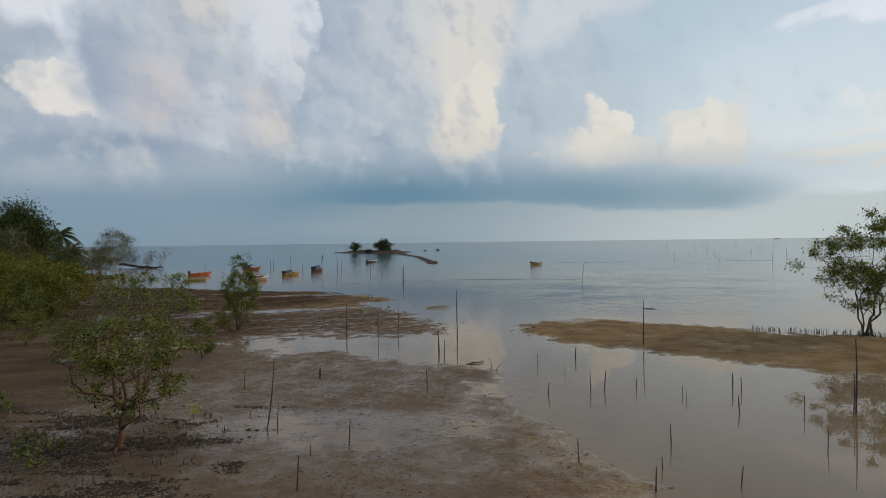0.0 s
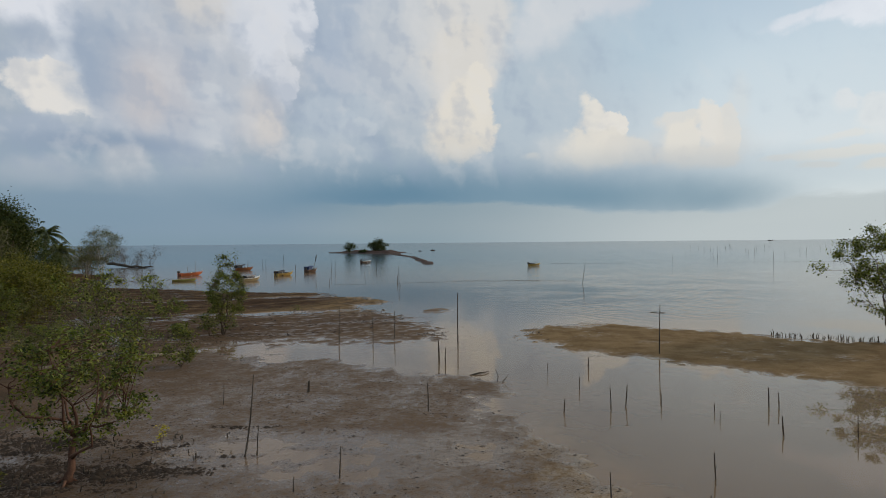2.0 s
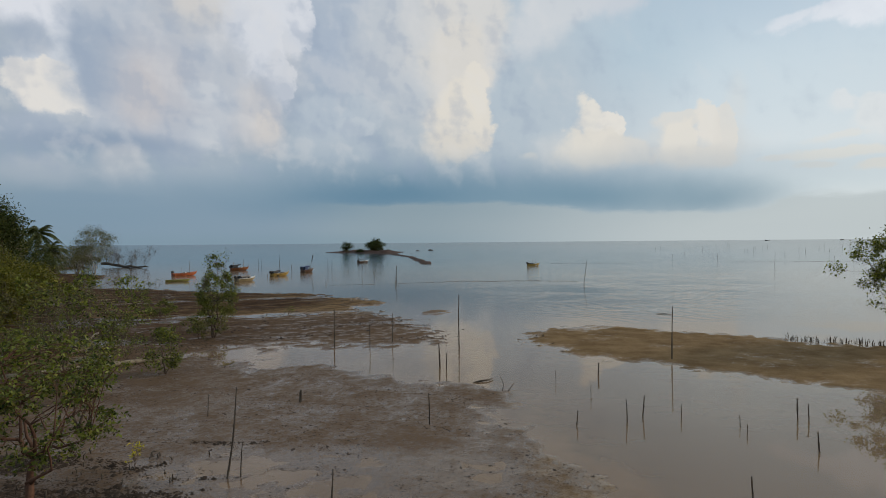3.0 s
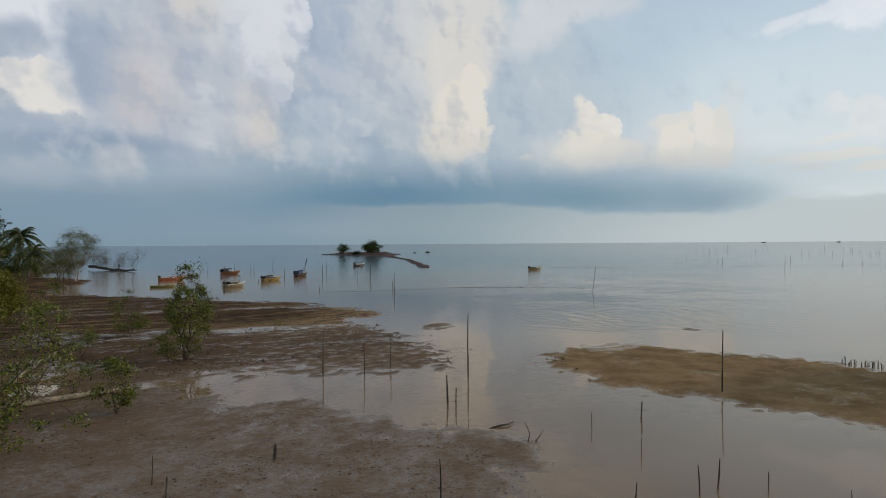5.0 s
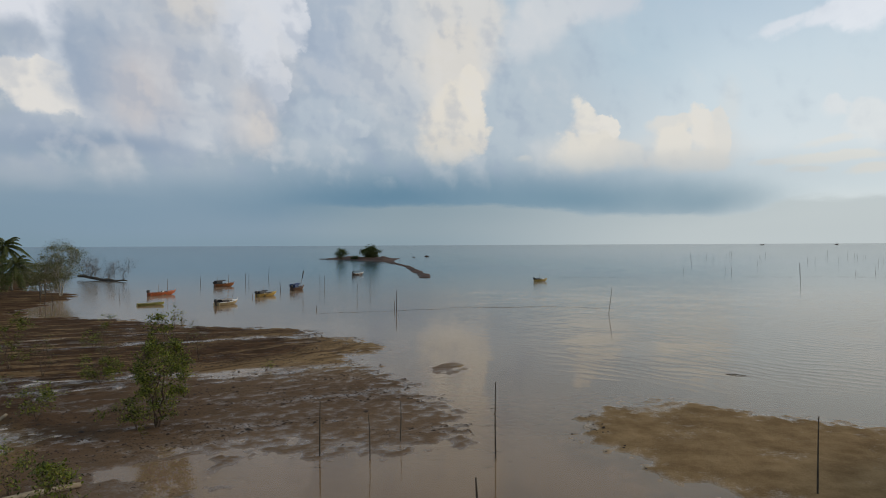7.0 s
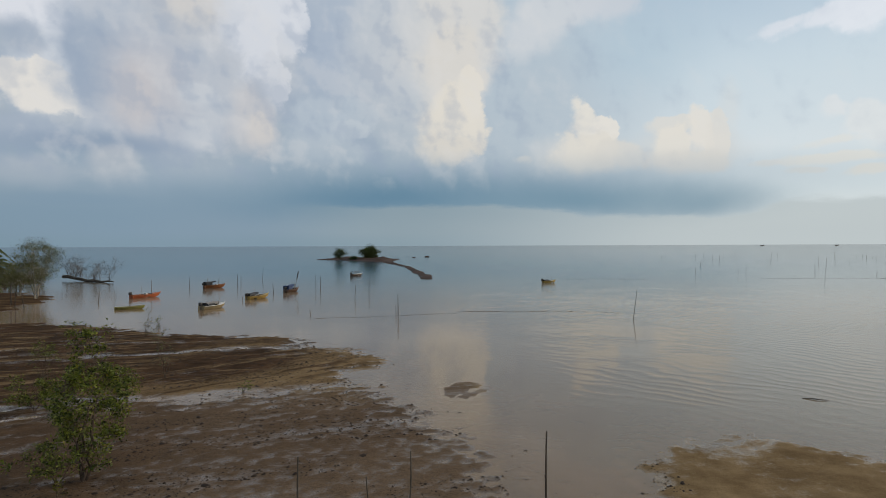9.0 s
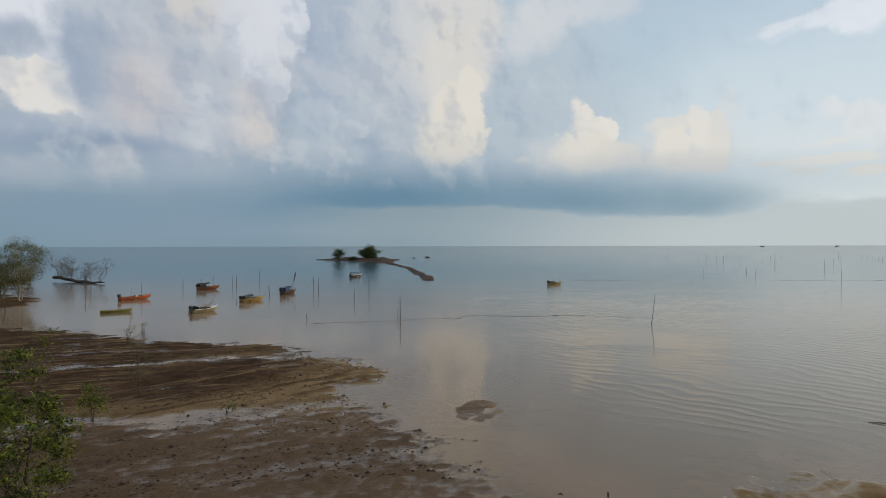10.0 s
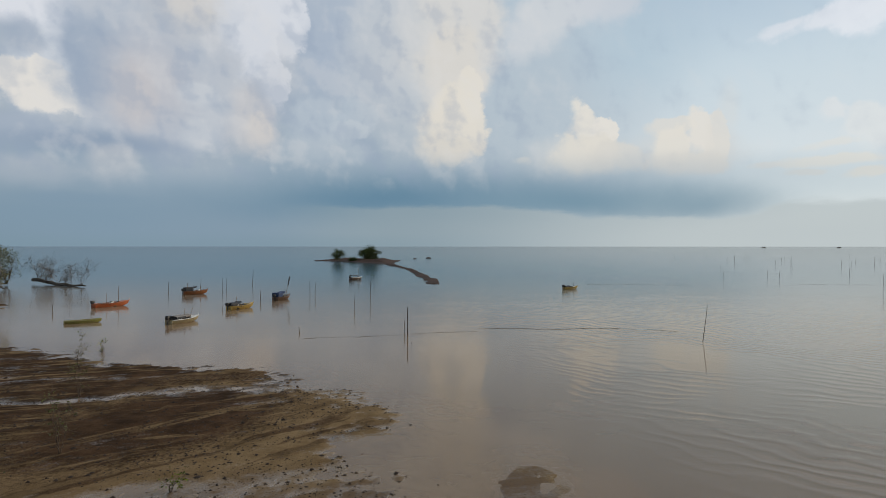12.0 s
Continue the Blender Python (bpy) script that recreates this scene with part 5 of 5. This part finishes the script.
boat(-50.6, 125.4, aim((-51.9, 122.9), (-49.4, 127.0)), 4.9, 1.5, 0.85, "orange-red wooden fishing boat with a thin mast moored in the shallows", ORANGE, ORANGE, mast=2.3, mast_lean=0.0, cargo=11)
boat(-43.7, 106.4, aim((-45.0, 105.4), (-42.4, 107.2)), 3.5, 1.05, 0.5, "small olive-green open skiff lying in the shallows", OLIVE, OLIVE, motor=False, deck=False, thwarts=2, cargo=1, poles=0)
# black sheets here stand in for the dark windows of a low cabin
boat(-32.5, 107.0, aim((-33.3, 104.6), (-31.4, 109.0)), 4.1, 1.45, 0.75, "cream fishing boat with a pale flat-topped shelter", CREAM, WHITE, PALE_ROOF, BLACK_CLOTH, mast=1.1, mast_lean=0.5,
     cover_from=0.16, cover_to=0.62, cover_high=0.34, droop=0.10, cargo=9)
boat(-47.3, 147.8, aim((-48.6, 146.7), (-46.1, 149.0)), 4.0, 1.5, 0.95, "amber fishing boat with a black shelter and upright poles", AMBER, AMBER, BLACK_CLOTH, BLACK_CLOTH, mast=2.0,
     mast_lean=0.1, cover_from=0.04, cover_to=0.5, cover_high=0.72, droop=0.2, cargo=14, poles=6)
boat(-30.9, 122.4, aim((-32.1, 120.1), (-29.8, 124.6)), 4.3, 1.4, 0.8, "yellow fishing boat with black cloth over its stern", YELLOW, YELLOW, BLACK_CLOTH, BLACK_CLOTH,
     cover_from=0.0, cover_to=0.40, cover_high=0.46, droop=0.24, cargo=9)
boat(-28.8, 136.8, aim((-29.5, 134.4), (-28.2, 138.8)), 4.2, 1.4, 0.85, "brown and white boat with blue tarpaulin shelter and leaning mast", BROWN, BROWN, BLUE_CLOTH, BLUE_CLOTH, mast=3.2,
     mast_lean=1.5, cover_from=0.02, cover_to=0.46, cover_high=0.72, droop=0.40, cargo=10, furled=True)
boat(-24.9, 195.9, aim((-26, 194.0), (-23.6, 197.6)), 4.2, 1.4, 0.8, "brown and white fishing boat with a low dark shelter and mast", BROWN, WHITE, BLACK_CLOTH, None, mast=2.6,
     cover_from=0.1, cover_to=0.5, cover_high=0.6)
boat(23.1, 160.4, aim((21.8, 159.5), (24.5, 161.0)), 3.3, 1.2, 0.75, "small bright yellow boat with dark stern moored alone", YELLOW, YELLOW, BLACK_CLOTH, None, mast=0.9,
     cover_from=0.04, cover_to=0.36, cover_high=0.16)

# far boats on the horizon
for k, (x, y, long) in enumerate(((1180.0, 2300.0, 16.0), (1470.0, 2320.0, 22.0), (1500.0, 2900.0, 14.0))):
    far = boat(x, y, 10 + 20 * k, long, long * 0.26, long * 0.2, "dark fishing vessel far off on the horizon", BROWN, BROWN, BLACK_CLOTH, None, motor=False, mast=long * 0.25,
               cover_from=0.1, cover_to=0.5, cover_high=long * 0.16, cargo=0, poles=0)

# ---- floating net lines ----
for k, (x0, y0, x1, y1) in enumerate(((1.0, 101.5, 16.0, 101.5), (-16.0, 94.5, 0.8, 99.6), (16.0, 101.5, 21.5, 99.5), (78.0, 176.0, 118.0, 172.0), (30.0, 176.0, 52.0, 174.0))):
    s = np.linspace(0, 1, 40)
    r = np.random.default_rng(300 + k)
    line = np.stack([x0 + (x1 - x0) * s, y0 + (y1 - y0) * s + 0.35 * np.sin(s * 9 + k) + 0.12 * r.normal(size=40), 0.01 + 0.012 * r.random(40)], -1)
    net = new("net_line", Shape().tube(line, (0.010 if k == 0 else 0.005) + 0.010 * (r.random(40) > 0.7), 5).mesh("net_line", DEAD))
    tagged(net, "dark net line floating on the calm sea", "net line", "net lines")

# ---- small stuff on the flat ----


def scatter(name, label, category, places, sizes, mat, seed, flat=0.55):
    """Many small uneven lumps in one mesh."""
    r = np.random.default_rng(seed)
    base = np.array([(0, 0, 1), (1, 0, 0.1), (0.25, 0.95, 0), (-0.85, 0.6, 0.1), (-0.8, -0.6, 0), (0.3, -0.95, 0.1)], float)
    faces = np.array([(0, 1, 2), (0, 2, 3), (0, 3, 4), (0, 4, 5), (0, 5, 1)])
    n = len(places)
    turn = r.uniform(0, 6.283, n)
    form = base[None] * r.uniform(0.6, 1.35, (n, 6, 3)) * sizes[:, None, None] * np.array([1, 0.8, flat])
    c, s = np.cos(turn)[:, None], np.sin(turn)[:, None]
    verts = np.stack([form[..., 0] * c - form[..., 1] * s, form[..., 0] * s + form[..., 1] * c, form[..., 2]], -1) + places[:, None]
    tri = (faces[None] + 6 * np.arange(n)[:, None, None]).reshape(-1, 3)
    me = bpy.data.meshes.new(name)
    me.vertices.add(6 * n)
    me.vertices.foreach_set("co", verts.ravel())
    me.loops.add(tri.size)
    me.loops.foreach_set("vertex_index", tri.ravel())
    me.polygons.add(len(tri))
    me.polygons.foreach_set("loop_start", np.arange(len(tri)) * 3)
    me.update(calc_edges=True)
    me.materials.append(mat)
    return tagged(new(name, me), label, category, kind="stuff")


def strew(n, x0, x1, y0, y1, keep, seed):
    r = np.random.default_rng(seed)
    x, y = r.uniform(x0, x1, n), r.uniform(y0, y1, n)
    z = level(x, y)
    ok = keep(x, y, z, r.random(n))
    return np.stack([x, y, z], -1)[ok], r


CLOD = plain("mud_clod", (0.016, 0.010, 0.007), (0.055, 0.036, 0.024), 0.75, 8, bump=0.01)
LITTER = plain("dark_leaf_litter", (0.016, 0.011, 0.008), (0.062, 0.042, 0.028), 0.8, 8, bump=0.01)
places, r = strew(90000, -45, 8, 38, 94, lambda x, y, z, u: (z > -0.035) & (np.hypot(x - 0.4, y - 58.6) > 4.5) & (fractal(x * 0.15, (y - 0.33 * x) * 0.5, 4) + 4 * np.minimum(z, 0.04) > -0.05) & (u < 0.8), 21)
scatter("mud_clods", "dark clods and worm casts strewn over the mud flat", "clods", places, r.gamma(1.3, 0.018, len(places)) + 0.012, CLOD, 22, 0.6)
places, r = strew(60000, -24, 8, 12, 38, lambda x, y, z, u: (z > -0.02) & (fractal(x * 0.5, y * 0.5, 4) > -0.1) & (u < 0.8), 23)
scatter("mud_clods", "small dark clods strewn over the wet mud", "clods", places, r.gamma(1.2, 0.009, len(places)) + 0.008, CLOD, 24, 0.4)
places, r = strew(9000, -32, 6, 40, 96, lambda x, y, z, u: (z < 0.0) & (z > -0.04 - 0.25 * u**5) & ((x < -3) | (y < 52)), 25)
places[:, 2] = -0.01
scatter("mud_clods", "scattered dark clods showing above the shallow water", "clods", places, r.gamma(1.4, 0.016, len(places)) + 0.016, CLOD, 26)
places, r = strew(70000, -22, -4.0, 12.5, 23, lambda x, y, z, u: fractal(x * 0.3 + 3, y * 0.9, 5, 0.6) + 0.55 * np.exp(-((x + 9.5) ** 2 / 18 + (y - 17.6) ** 2 / 5)) + 0.6 * (u - 0.5) > 0.46, 27)
scatter("leaf_litter", "dark leaf litter and roots under the young mangrove", "litter", places, r.gamma(1.6, 0.014, len(places)) + 0.014, LITTER, 28, 0.6)


def pegs(name, label, places, heights, mat, seed):
    """Breathing roots: many small upright pegs in one mesh."""
    r = np.random.default_rng(seed)
    shape = Shape()
    for (x, y, z), h in zip(places, heights):
        w = r.uniform(0.008, 0.016) + 0.03 * h
        shape.tube([(x, y, z - 0.05), (x + r.normal() * 0.03, y + r.normal() * 0.03, z + h * 0.6), (x + r.normal() * 0.05, y + r.normal() * 0.05, z + h)], [w * 1.2, w, w * 0.5], 5)
    return tagged(new(name, shape.mesh(name, mat)), label, "roots", kind="stuff")


r = np.random.default_rng(31)
s = r.random(150) ** 0.7
px, py = 22.4 + 8.0 * s + r.normal(size=150) * 0.3, 42.6 - 5.0 * s + r.normal(size=150) * 0.45
pegs("breathing_roots", "row of short dark mangrove roots along the sand bar", np.stack([px, py, level(px, py)], -1), r.uniform(0.10, 0.42, 150), DEAD, 32)
places, r = strew(420, -17, -5, 14, 22, lambda x, y, z, u: np.exp(-((x + 9.5) ** 2 + (y - 17.5) ** 2) / 16) > u, 33)
pegs("breathing_roots", "short dark mangrove roots sticking up from mud", places, r.uniform(0.05, 0.22, len(places)), DEAD, 34)
